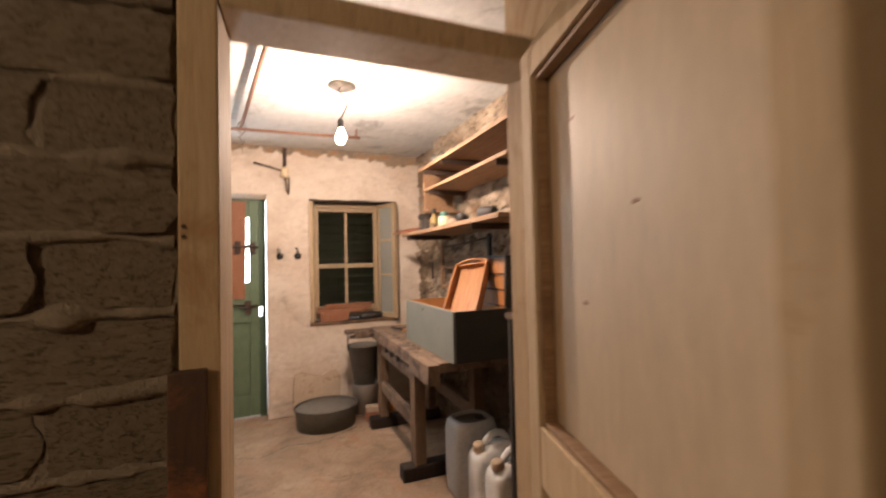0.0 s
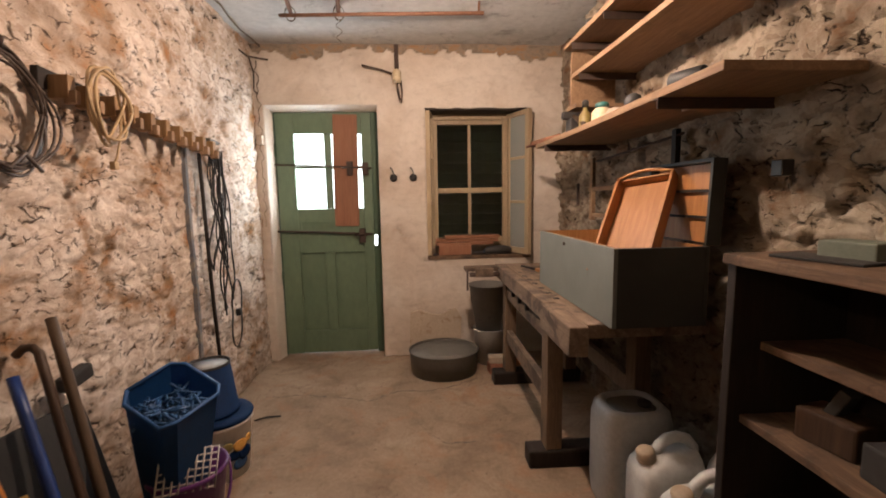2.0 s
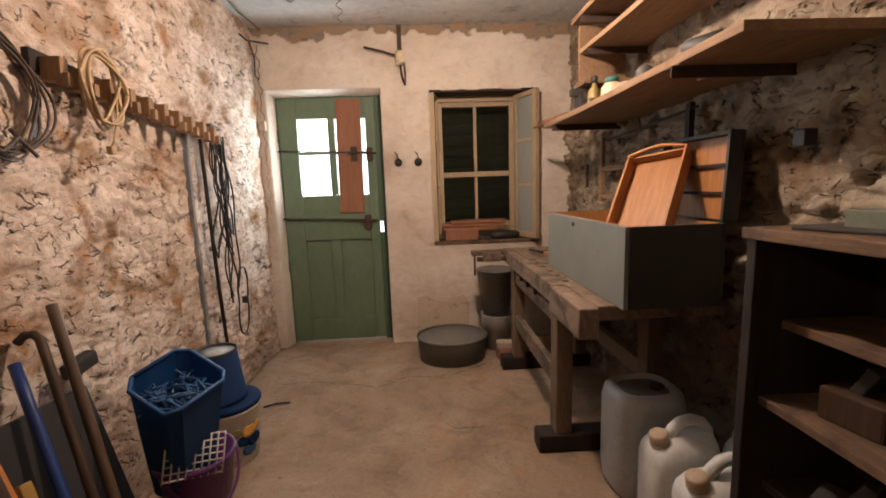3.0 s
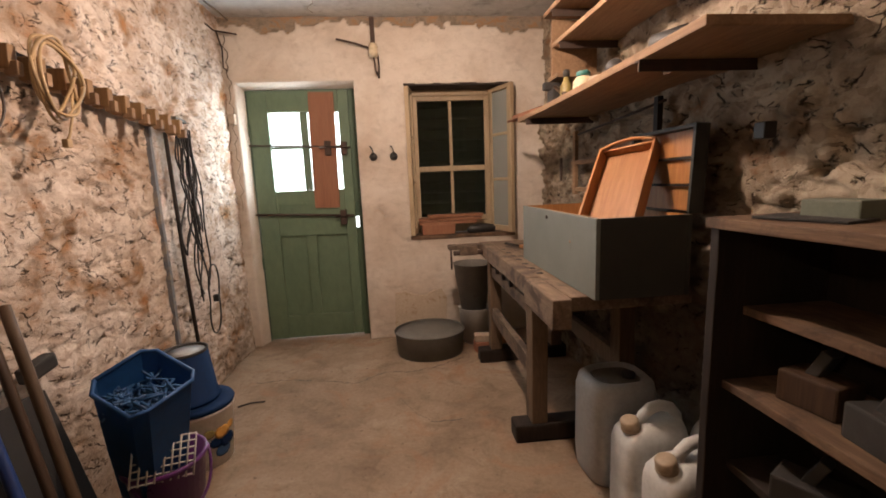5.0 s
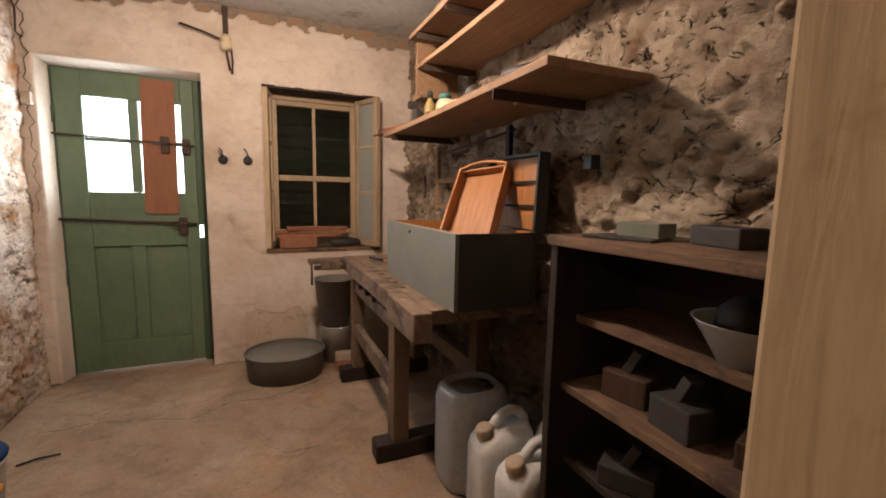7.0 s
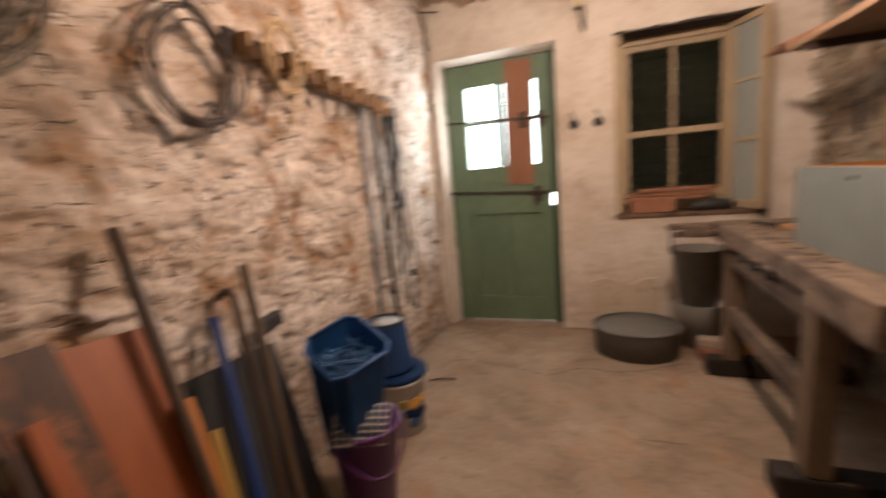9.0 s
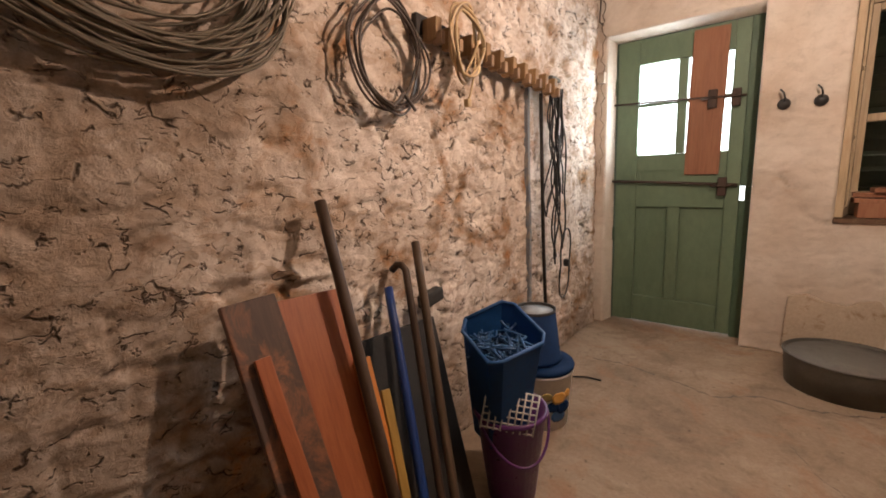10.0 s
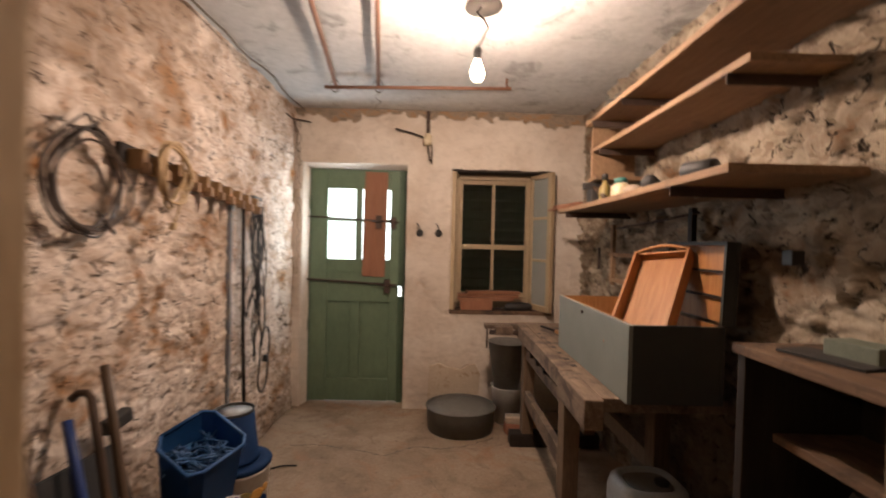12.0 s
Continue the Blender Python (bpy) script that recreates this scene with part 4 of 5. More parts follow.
# ---- workbench ----
BT = 0.80
bench = thing("workbench", "old worn carpenter's workbench with dog holes and vise", "workbench", pose(2.40, 5.95, 0))
part("benchtop", plank(-0.20, 0.27, -0.70, 0.78, BT - 0.055, BT, 0.006, seed=7), M["bench"], bench)
part("front_apron", plank(-0.262, -0.201, -0.36, 0.78, BT - 0.085, BT, 0.006, seed=8), M["bench"], bench)
part("end_block", plank(-0.275, -0.201, -0.72, -0.362, BT - 0.115, BT - 0.002, 0.008, seed=9), M["bench"], bench, "thick worn tail-vise block")
# dark plates give the shade inside dog holes; the top isn't cut
for k in range(9):
    part("dog_hole", boxes((-0.19, -0.165, -0.30 + k * 0.115, -0.275 + k * 0.115, BT - 0.003, BT + 0.0015)), M["darkshadewood"], bench)
for y in (-0.35, 0.55):
    for x in (-0.235, 0.18):
        part("leg", plank(x, x + 0.075, y, y + 0.09, 0.09, BT - 0.087 if x < 0 else BT - 0.056, 0.005, seed=x, along=2, n=4), M["benchleg"], bench)
    part("sled_foot", boxes((-0.315, 0.29, y - 0.005, y + 0.095, 0.0, 0.088), bevel=0.012), M["darkshadewood"], bench, "dark heavy sled foot")
part("stretcher", plank(-0.228, -0.19, -0.259, 0.549, 0.30, 0.385, 0.004, seed=3), M["bench"], bench)
part("stretcher", plank(0.20, 0.235, -0.259, 0.549, 0.30, 0.385, 0.004, seed=4), M["benchleg"], bench)
part("apron_rail", plank(-0.225, -0.195, -0.259, 0.549, 0.60, 0.665, 0.004, seed=6), M["bench"], bench)
part("drawer", boxes((-0.10, 0.16, -0.24, 0.52, 0.62, BT - 0.057), bevel=0.004), M["darkshadewood"], bench, "dark tool drawer")
for k in range(3):
    part("bench_dog", boxes((-0.245, -0.226, 0.0 + k * 0.16, 0.02 + k * 0.16, 0.665, BT - 0.086)), M["darkshadewood"], bench)
vise = part("vise", boxes((-0.49, -0.263, 0.66, 0.76, BT - 0.03, BT - 0.002), (-0.42, -0.30, 0.62, 0.66, BT - 0.065, BT - 0.005), bevel=0.006), M["bench"], bench, "grey worn wooden front vise")
part("vise_screw", tube([(-0.46, 0.65, BT - 0.05), (-0.18, 0.65, BT - 0.05)], 0.016, 10), M["iron"], vise)
part("vise_handle", tube([(-0.475, 0.655, BT - 0.02), (-0.475, 0.655, BT - 0.16)], 0.007, 8), M["iron"], vise)
single("wood_offcut", boxes((-0.05, 0.05, -0.10, 0.10, 0, 0.02), bevel=0.003), M["orange"], "small orange wood offcut on the bench", "offcut", pose(2.40, 6.30, BT, 0, 0, 12))
single("chisel", tube([(0, -0.1, 0), (0, 0.12, 0)], 0.008, 8), M["darkshadewood"], "thin dark tool lying on the bench", "tool", pose(2.33, 6.45, BT + 0.008, 0, 0, 20))

# tool chest with open lid and tray
chest = thing("tool_chest", "grey-green painted wooden tool chest standing open on the workbench", "chest", pose(2.43, 5.61, BT + 0.002))
cx, cy, ch, LY = 0.172, 0.43, 0.283, -0.04
# ends, back, base and lid carry their shade in the colour
for nm, d, mt in (("front_board", (-cx, -cx + 0.016, -cy, cy, 0, ch), "chestgrey"), ("back_board", (cx - 0.016, cx, -cy, cy, 0, ch), "chestshade"),
                  ("end_board", (-cx + 0.0165, cx - 0.0165, -cy, -cy + 0.016, 0, ch), "chestshade"), ("end_board", (-cx + 0.0165, cx - 0.0165, cy - 0.016, cy, 0, ch), "chestshade"),
                  ("base_board", (-cx + 0.0165, cx - 0.0165, -cy + 0.0165, cy - 0.0165, 0, 0.012), "chestshade")):
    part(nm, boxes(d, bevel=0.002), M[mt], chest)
part("lining", boxes((-cx + 0.0165, -cx + 0.02, -cy + 0.02, cy - 0.02, 0.013, ch + 0.002), (cx - 0.02, cx - 0.0165, -cy + 0.02, cy - 0.02, 0.013, ch + 0.002),
                     (-cx + 0.021, cx - 0.021, cy - 0.02, cy - 0.0165, 0.013, ch + 0.002)), M["orange"], chest, "bare orange wood inside")
part("hasp", lathe([(0.008, 0), (0.008, 0.006)], 10), M["iron"], chest).matrix_local = pose(-cx - 0.001, 0.05, ch - 0.03, 0, -90, 0)
lid = part("lid", moved(boxes((0.026, 0.036, -cy, LY, 0, 0.30), bevel=0.002), pose(cx, 0, ch + 0.004, 0, 2, 0)), M["chestshade"], chest, "open lid in the chest's darkened grey-green")
part("lid_rim", moved(boxes((-0.016, 0.0255, -cy, -cy + 0.012, 0, 0.30), (-0.016, 0.0255, LY - 0.012, LY, 0, 0.30), (-0.016, 0.0255, -cy + 0.0125, LY - 0.0125, 0.288, 0.30)), pose(cx, 0, ch + 0.004, 0, 2, 0)), M["chestshade"], lid)
part("lid_inside", moved(boxes((0.020, 0.0255, -cy + 0.0125, LY - 0.0125, 0.004, 0.287)), pose(cx, 0, ch + 0.004, 0, 2, 0)), M["orange"], lid, "orange wood inside of the lid")
for z in (0.09, 0.185):
    part("tool_rail", moved(boxes((0.006, 0.0195, -cy + 0.03, LY - 0.03, z, z + 0.010)), pose(cx, 0, ch + 0.004, 0, 2, 0)), M["darkshadewood"], lid, "dark tool rail")

up = Vector((0.235, 0.22, 0.40)).normalized()
wid = Vector((-0.50, 0.86, 0))
wid = (wid - up * wid.dot(up)).normalized()
nor = wid.cross(up)
tm = Matrix((wid, -nor, up)).transposed().to_4x4()
tm.translation = Vector((2.43, 5.235, 0.965))
tray = thing("wooden_tray", "varnished orange wooden tray with curved handle leaning in the chest", "tray", tm)
tw, tl, td = 0.235, 0.47, 0.062
part("tray_base", boxes((0.011, tw - 0.011, 0.0, 0.010, 0.011, tl - 0.011)), M["orange"], tray)
part("tray_side", boxes((0, 0.010, 0, td, 0, tl), bevel=0.002), M["orange"], tray)
part("tray_side", boxes((tw - 0.010, tw, 0, td, 0, tl), bevel=0.002), M["orange"], tray)
part("tray_end", boxes((0.0105, tw - 0.0105, 0, td, 0, 0.010), bevel=0.002), M["orange"], tray)
part("tray_end", boxes((0.0105, tw - 0.0105, 0.0, td - 0.016, tl - 0.010, tl), bevel=0.002), M["orange"], tray)
part("tray_handle", tube([(0.004 + (tw - 0.008) * k / 12, td - 0.008, tl - 0.004 + 0.028 * math.sin(math.pi * k / 12)) for k in range(13)], 0.008, 8), M["orange"], tray, "curved wooden handle")

# ---- floor right: canisters ----
def loft(rings, n=40, power=4.0):
    """Moulded shape from rounded-square rings: (width, depth, height, x shift, y shift)."""
    bm = bmesh.new()
    rows = []
    for w, d, z, ox, oy in rings:
        row = []
        for k in range(n):
            a = 2 * math.pi * (k + 0.5) / n
            c, si = math.cos(a), math.sin(a)
            row.append(bm.verts.new((ox + w / 2 * math.copysign(abs(c) ** (2 / power), c), oy + d / 2 * math.copysign(abs(si) ** (2 / power), si), z)))
        rows.append(row)
    for r0, r1 in zip(rows, rows[1:]):
        for k in range(n):
            bm.faces.new((r0[k], r0[(k + 1) % n], r1[(k + 1) % n], r1[k]))
    bm.faces.new(rows[0][::-1])
    bm.faces.new(rows[-1])
    for f in bm.faces:
        f.smooth = True
    return bm


def canister(label, m, w, d, h, mat_name, cap_name, group="plastic canisters under the bench"):
    """Jerrycan: the shoulder slopes up from the mouth to a ridge that holds the grip."""
    ob = thing("canister", label, "canister", m, group)
    part("body", loft([(w * 0.86, d * 0.84, 0, 0, 0), (w * 0.97, d * 0.96, 0.012, 0, 0), (w, d, 0.04, 0, 0), (w, d, h * 0.34, 0, 0), (w * 0.985, d * 0.975, h * 0.36, 0, 0), (w, d, h * 0.38, 0, 0), (w, d, h * 0.70, 0, 0),
                       (w * 0.96, d * 0.95, h * 0.77, w * 0.01, 0), (w * 0.84, d * 0.82, h * 0.83, w * 0.05, 0), (w * 0.66, d * 0.55, h * 0.875, w * 0.12, 0), (w * 0.52, d * 0.30, h * 0.89, w * 0.16, 0)]), M[mat_name], ob)
    part("grip", tube([(-w * 0.16, 0, h * 0.85), (-w * 0.12, 0, h * 0.93), (0.0, 0, h * 0.985), (w * 0.16, 0, h * 1.0), (w * 0.32, 0, h * 0.97), (w * 0.42, 0, h * 0.90), (w * 0.44, 0, h * 0.80)], 0.019, 12), M[mat_name], ob)
    at = pose(-w * 0.32, -d * 0.05, h * 0.825, 0, -14, 0)
    part("neck", moved(lathe([(0.036, -0.035), (0.030, -0.004), (0.028, 0.012)], 20), at), M[mat_name], ob)
    sc = part("cap", moved(lathe([(0.031, 0.012), (0.032, 0.016), (0.031, 0.040), (0.026, 0.045), (0.010, 0.046)], 24), at), M[cap_name], ob, "tan ribbed screw cap")
    part("cap_ring", moved(lathe([(0.034, 0.006), (0.034, 0.0115)], 24), at), M[cap_name], sc)
    return ob


canister("white plastic canister with a tan screw cap on the floor", pose(2.445, 5.13, 0, 0, 0, 4), 0.24, 0.165, 0.42, "whiteplastic", "cap")
canister("white plastic canister with a tan screw cap beside the cabinet", pose(2.435, 4.92, 0, 0, 0, 6), 0.23, 0.165, 0.42, "whiteplastic", "cap")
drum = thing("drum", "large cloudy grey plastic drum with a sunken dark top", "drum", pose(2.44, 5.37, 0, 0, 0, 3), "plastic canisters under the bench")
part("body", loft([(0.24, 0.21, 0, 0, 0), (0.27, 0.24, 0.02, 0, 0), (0.285, 0.25, 0.10, 0, 0), (0.285, 0.25, 0.37, 0, 0), (0.265, 0.232, 0.415, 0, 0), (0.23, 0.20, 0.432, 0, 0), (0.20, 0.17, 0.430, 0, 0), (0.185, 0.155, 0.420, 0, 0)], 48, 3.2), M["greyplastic"], drum)
part("top_plate", loft([(0.178, 0.148, 0.4205, 0, 0), (0.16, 0.13, 0.4235, 0, 0)], 40, 3.2), M["bin"], drum, "dark sunken top")
part("bung", lathe([(0.028, 0.424), (0.028, 0.438), (0.022, 0.441)], 18), M["black"], drum, "black bung").location = (0.045, -0.02, 0)
canister("grey plastic canister at the back by the wall", pose(2.62, 5.0, 0, 0, 0, 90), 0.20, 0.14, 0.43, "greyplastic", "greyplastic")

# ---- floor far: tub, pails, blocks ----
tub = thing("zinc_tub", "dull oval zinc tub on the floor below the window", "tub", pose(1.765, 6.785, 0))
part("shell", lathe([(0.0, 0.012), (0.215, 0.012), (0.232, 0.165), (0.240, 0.170), (0.240, 0.158), (0.226, 0.0), (0.0, 0.0)], 40, 1.05, 0.92, cap=False), M["zinc"], tub)
part("rim", tube([(0.252 * math.cos(a), 0.221 * math.sin(a), 0.168) for a in [2 * math.pi * k / 40 for k in range(41)]], 0.007, 8), M["zinc"], tub)
part("cover", lathe([(0.240, 0.150), (0.238, 0.160), (0.12, 0.163), (0.01, 0.164)], 36, 1.03, 0.90), M["bin"], tub, "dull grey flat cover")
single("white_pail", lathe([(0.0, 0.0), (0.095, 0.0), (0.125, 0.27), (0.13, 0.275), (0.121, 0.275), (0.09, 0.012), (0.0, 0.012)], 28, cap=False), M["whiteplastic"], "whitish plastic pail on the floor behind the bench leg", "pail", pose(2.13, 6.93, 0))
bin_ob = thing("grey_bin", "dark grey tapered metal bin standing in a white pail", "bin", pose(2.12, 6.93, 0.20))
part("shell", lathe([(0.0, 0.0), (0.085, 0.0), (0.145, 0.41), (0.15, 0.415), (0.140, 0.415), (0.08, 0.01), (0.0, 0.01)], 28, cap=False), M["bin"], bin_ob)
single("wood_chunk", boxes((-0.075, 0.075, -0.045, 0.045, 0, 0.075), bevel=0.01), M["brick"], "reddish wood chunk on the floor by the bench", "block", pose(2.16, 6.72, 0, 0, 0, 8))
single("wood_chunk", boxes((-0.065, 0.065, -0.04, 0.04, 0, 0.05), bevel=0.01), M["stone"], "pale chunk lying on the wood chunk", "block", pose(2.15, 6.72, 0.0755, 0, 0, -6))
single("split_log", boxes((-0.035, 0.035, -0.03, 0.03, 0, 0.10), bevel=0.012), M["orangebatten"], "small orange split log in the shade of the bench", "log", pose(2.27, 6.62, 0.09 + 0.386 - 0.386, 0, 0, 20))

# ---- low cabinet ----
CX, CY0, CY1, CH = 2.372, 4.10, 4.80, 1.118
cab = thing("open_cabinet", "dark brown open wooden cabinet with worn shelves", "cabinet", pose(CX, CY0, 0))
cd, cw = X1 - CX - 0.04, CY1 - CY0
part("top_board", plank(-0.012, cd, -0.01, cw + 0.006, CH - 0.026, CH, 0.004, seed=1), M["cabshelf"], cab, "worn brown top board")
# sides and back: the unlit interior is put into the wood colour
part("side_board", plank(0, cd, cw - 0.028, cw, 0, CH - 0.027, 0.004, along=2), M["darkshadewood"], cab)
part("side_board", plank(0, cd, 0, 0.026, 0, CH - 0.027, 0.004, along=2), M["darkshadewood"], cab)
part("back_board", boxes((cd - 0.012, cd, 0.027, cw - 0.029, 0.01, CH - 0.027)), M["darkshadewood"], cab)
SH = (0.893, 0.700, 0.47, 0.25)
# the two lower shelves are coloured dark to read as unlit
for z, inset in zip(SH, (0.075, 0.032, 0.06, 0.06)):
    part("shelf_board", plank(inset, cd - 0.013, 0.027, cw - 0.029, z - 0.022, z, 0.003, seed=z), M["cabshelf" if z > 0.5 else "darkshadewood"], cab)


def cabthing(name, bm, mt, label, cat, x, y, z, rz=0):
    return single(name, bm, M[mt], label, cat, pose(CX + x, CY0 + y, z, 0, 0, rz))


cabthing("paint_box", boxes((-0.04, 0.04, -0.055, 0.055, 0, 0.042), bevel=0.004), "greenbox", "pale green metal box on the cabinet top", "box", 0.16, 0.53, CH, 10)
cabthing("dark_box", boxes((-0.04, 0.04, -0.06, 0.06, 0, 0.045), bevel=0.006), "darktool", "dark small box on the cabinet top", "box", 0.18, 0.34, CH, -8)
cabthing("folded_cloth", plank(-0.05, 0.05, -0.09, 0.09, 0, 0.006, 0.002, seed=4), "darktool", "flat dark sheet lying on the cabinet top", "sheet", 0.10, 0.54, CH, 14)
cabthing("tin", lathe([(0.035, 0), (0.037, 0.004), (0.037, 0.05), (0.033, 0.053)], 20), "rust", "rusty tin on the cabinet top", "tin", 0.20, 0.14, CH)
bowl = cabthing("enamel_bowl", lathe([(0.0, 0.0), (0.05, 0.0), (0.10, 0.085), (0.104, 0.088), (0.096, 0.086), (0.046, 0.008), (0.0, 0.008)], 28, cap=False), "greyplastic", "whitish bowl holding a round stone on the upper shelf", "bowl", 0.15, 0.26, SH[0])
cabthing("round_stone", lathe([(0.01, 0), (0.042, 0.012), (0.052, 0.05), (0.045, 0.095), (0.02, 0.12)], 20), "darktool", "round dark stone standing in the bowl", "stone", 0.16, 0.28, SH[0] + 0.009)
for k, (x, y, z, w, d, h, a) in enumerate(((0.14, 0.52, SH[1], 0.09, 0.12, 0.075, 12), (0.12, 0.36, SH[1], 0.09, 0.11, 0.075, -6), (0.15, 0.20, SH[1], 0.08, 0.10, 0.055, 20), (0.13, 0.50, SH[2], 0.09, 0.14, 0.06, 30), (0.14, 0.28, SH[2], 0.08, 0.12, 0.05, -14))):
    pl = thing("wood_plane", "dark worn wooden hand plane on the cabinet shelf", "hand plane", pose(CX + x, CY0 + y, z, 0, 0, a), "hand planes in the cabinet")
    part("stock", boxes((-w / 2, w / 2, -d / 2, d / 2, 0, h), bevel=0.006), M["darktool" if k % 2 else "handle"], pl)
    part("wedge", moved(boxes((-0.02, 0.02, -0.012, 0.012, 0, 0.07), bevel=0.003), pose(0.0, 0.01, h - 0.005, 25, 0, 0)), M["darktool"], pl)

# ---- left wall: rack, coils, cords ----
rk = thing("peg_rack", "wooden wall rack of brown slotted blocks on a dark board", "rack", lean((0.435, 5.20, 1.648), (0.455, 6.20, 1.555)))
part("rack_board", boxes((-0.012, 0.012, -0.045, 0.022, 0, 1.0), bevel=0.003), M["darkshadewood"], rk, "dark backing board")
for k in range(10):
    z = 0.03 + k * 0.1
    b = part("peg_block", boxes((0.0125, 0.075, -0.028, 0.045, z, z + 0.030), bevel=0.004), M["rackwood"], rk)
    part("peg_tip", boxes((0.055, 0.095, 0.020, 0.062, z + 0.004, z + 0.024), bevel=0.004), M["shelf"], b)
part("end_clip", boxes((0.013, 0.06, -0.045, -0.028, 0.93, 1.03), bevel=0.003), M["zinc"], rk, "grey metal clip")


def coil(name, label, cy, cz, x, ry, rz, loops, r, mt, seed, spread=0.02, top_pinch=0.0):
    rnd = random.Random(seed)
    ob = thing(name, label, "cable coil", pose(x, cy, cz))
    for k in range(loops):
        a0, dy, dz, sc = rnd.uniform(0, 6.3), rnd.uniform(-spread, spread), rnd.uniform(-spread, spread), 1 + rnd.uniform(-0.12, 0.08)
        pts = []
        for j in range(41):
            a = 2 * math.pi * j / 40
            pinch = 1 - top_pinch * max(0.0, math.sin(a)) ** 2
            pts.append((0.012 * math.sin(a * 2 + a0) + 0.006 * k / loops * 3, dy + ry * sc * pinch * math.cos(a) + 0.006 * math.sin(3 * a + a0), dz + rz * sc * math.sin(a) + 0.006 * math.cos(2 * a + a0)))
        part("loop", tube(pts, r, 6), M[mt], ob)
    return ob


c1 = coil("cable_coil", "dark brown stiff cable coil hung on the rubble wall", 5.05, 1.535, 0.455, 0.150, 0.175, 7, 0.0042, "brownwire", 2, 0.024, 0.55)
part("loose_end", rods([[(0.02, -0.09, -0.13), (0.03, -0.02, -0.165), (0.03, 0.03, -0.12)], [(0.02, 0.02, -0.10), (0.03, 0.06, -0.15), (0.03, 0.08, -0.17)]], 0.0055), M["brownwire"], c1)
part("hook", tube([(-0.05, 0.0, 0.165), (0.03, 0.0, 0.16), (0.035, 0, 0.185)], 0.006), M["iron"], c1)
c2 = coil("wire_coil", "large coil of grey-green wire hung on the rubble wall", 4.40, 1.66, 0.455, 0.27, 0.215, 26, 0.004, "wire", 5, 0.045)
part("hook", tube([(-0.05, 0.0, 0.20), (0.03, 0.0, 0.19), (0.035, 0, 0.22)], 0.007), M["iron"], c2)
part("loose_end", tube([(0.0, -0.20, -0.16), (0.01, -0.10, -0.25), (0.01, 0.04, -0.27), (0.02, 0.13, -0.22)], 0.004), M["wire"], c2)
c3 = coil("cord_coil", "tan cord coil hung over the peg rack", 5.33, 1.600, 0.548, 0.085, 0.120, 4, 0.0052, "rope", 8, 0.012)
part("loose_end", tube([(0.0, 0.07, -0.03), (0.005, 0.05, -0.10), (0.0, 0.03, -0.17), (0.0, 0.015, -0.19)], 0.004), M["rope"], c3)
part("plug", boxes((-0.01, 0.01, 0.0, 0.022, -0.215, -0.187), bevel=0.004), M["rope"], c3)

cords = thing("cord_bundle", "bundle of black flex cords hanging from the end of the rack", "cords", pose(0.50, 6.19, 1.55))
rnd = random.Random(4)
for k in range(15):
    pts, y, x, ln = [], rnd.uniform(-0.05, 0.05), rnd.uniform(-0.015, 0.03), rnd.uniform(0.45, 0.95)
    for j in range(16):
        s = j / 15
        pts.append((x + 0.02 * s * math.sin(5 * s + k), y + 0.05 * math.sin(3.0 * s + k * 1.3) * s + 0.024 * math.sin(11 * s + k * 2.1) * min(1.0, 4 * s), -ln * s))
    part("cord", tube(pts, 0.0042, 6), M["black"], cords)
part("cord", tube([(0.02 + 0.01 * math.sin(a), 0.09 + 0.095 * math.cos(a) * (0.6 + 0.4 * abs(math.sin(a))), -0.93 + 0.20 * math.sin(a)) for a in [2 * math.pi * k / 30 for k in range(31)]], 0.0042), M["black"], cords)
part("plug", boxes((0.005, 0.035, 0.10, 0.13, -0.95, -0.91), bevel=0.006), M["black"], cords, "black plug")
single("wall_batten", plank(0.395, 0.418, 6.05, 6.075, 0.30, 1.57, 0.003, along=2), plain("blue_grey_paint", (0.13, 0.14, 0.16), (0.22, 0.23, 0.25), 0.7, scale=8, dirt=(0.30, 0.26, 0.22), dirt_at=0.55), "blue-grey weathered batten fixed upright on the wall", "batten")
single("thin_pole", tube([(0.47, 6.16, 0.0), (0.45, 6.15, 0.8), (0.445, 6.14, 1.53)], 0.010, 8), M["darkshadewood"], "thin dark pole standing against the wall", "pole")

# ---- left floor: boards and long tools leaning on the wall ----
def leaning_pole(name, label, cat, bottom, top, r, mt, hook=None, group="tools leaning on the wall"):
    m = lean(bottom, top)
    ln = (Vector(top) - Vector(bottom)).length
    pts = [(0, 0, ln * k / 8) for k in range(9)]
    if hook:
        pts += hook(ln)
    ob = single(name, tube(pts, r, 10), M[mt], label, cat, m, group)
    return ob


leaning_pole("shovel_pole", "long dark wooden tool handle leaning on the wall", "tool", (0.90, 4.63, 0.02), (0.462, 4.744, 1.10), 0.016, "handle")
leaning_pole("broom_stick", "pale worn wooden stick leaning on the wall", "stick", (0.86, 4.82, 0.02), (0.515, 5.058, 0.94), 0.014, "handle2")
leaning_pole("walking_cane", "dark wooden cane with a crooked end leaning on the wall", "cane", (0.84, 4.79, 0.02), (0.53, 4.99, 0.86), 0.012, "handle", lambda n: [(-0.012, 0.0, n + 0.02), (-0.035, 0.0, n + 0.027), (-0.06, 0.0, n + 0.015)])
leaning_pole("blue_pole", "bright blue plastic pole leaning among the tools", "pole", (0.92, 4.66, 0.02), (0.52, 4.918, 0.82), 0.0135, "bluepole")


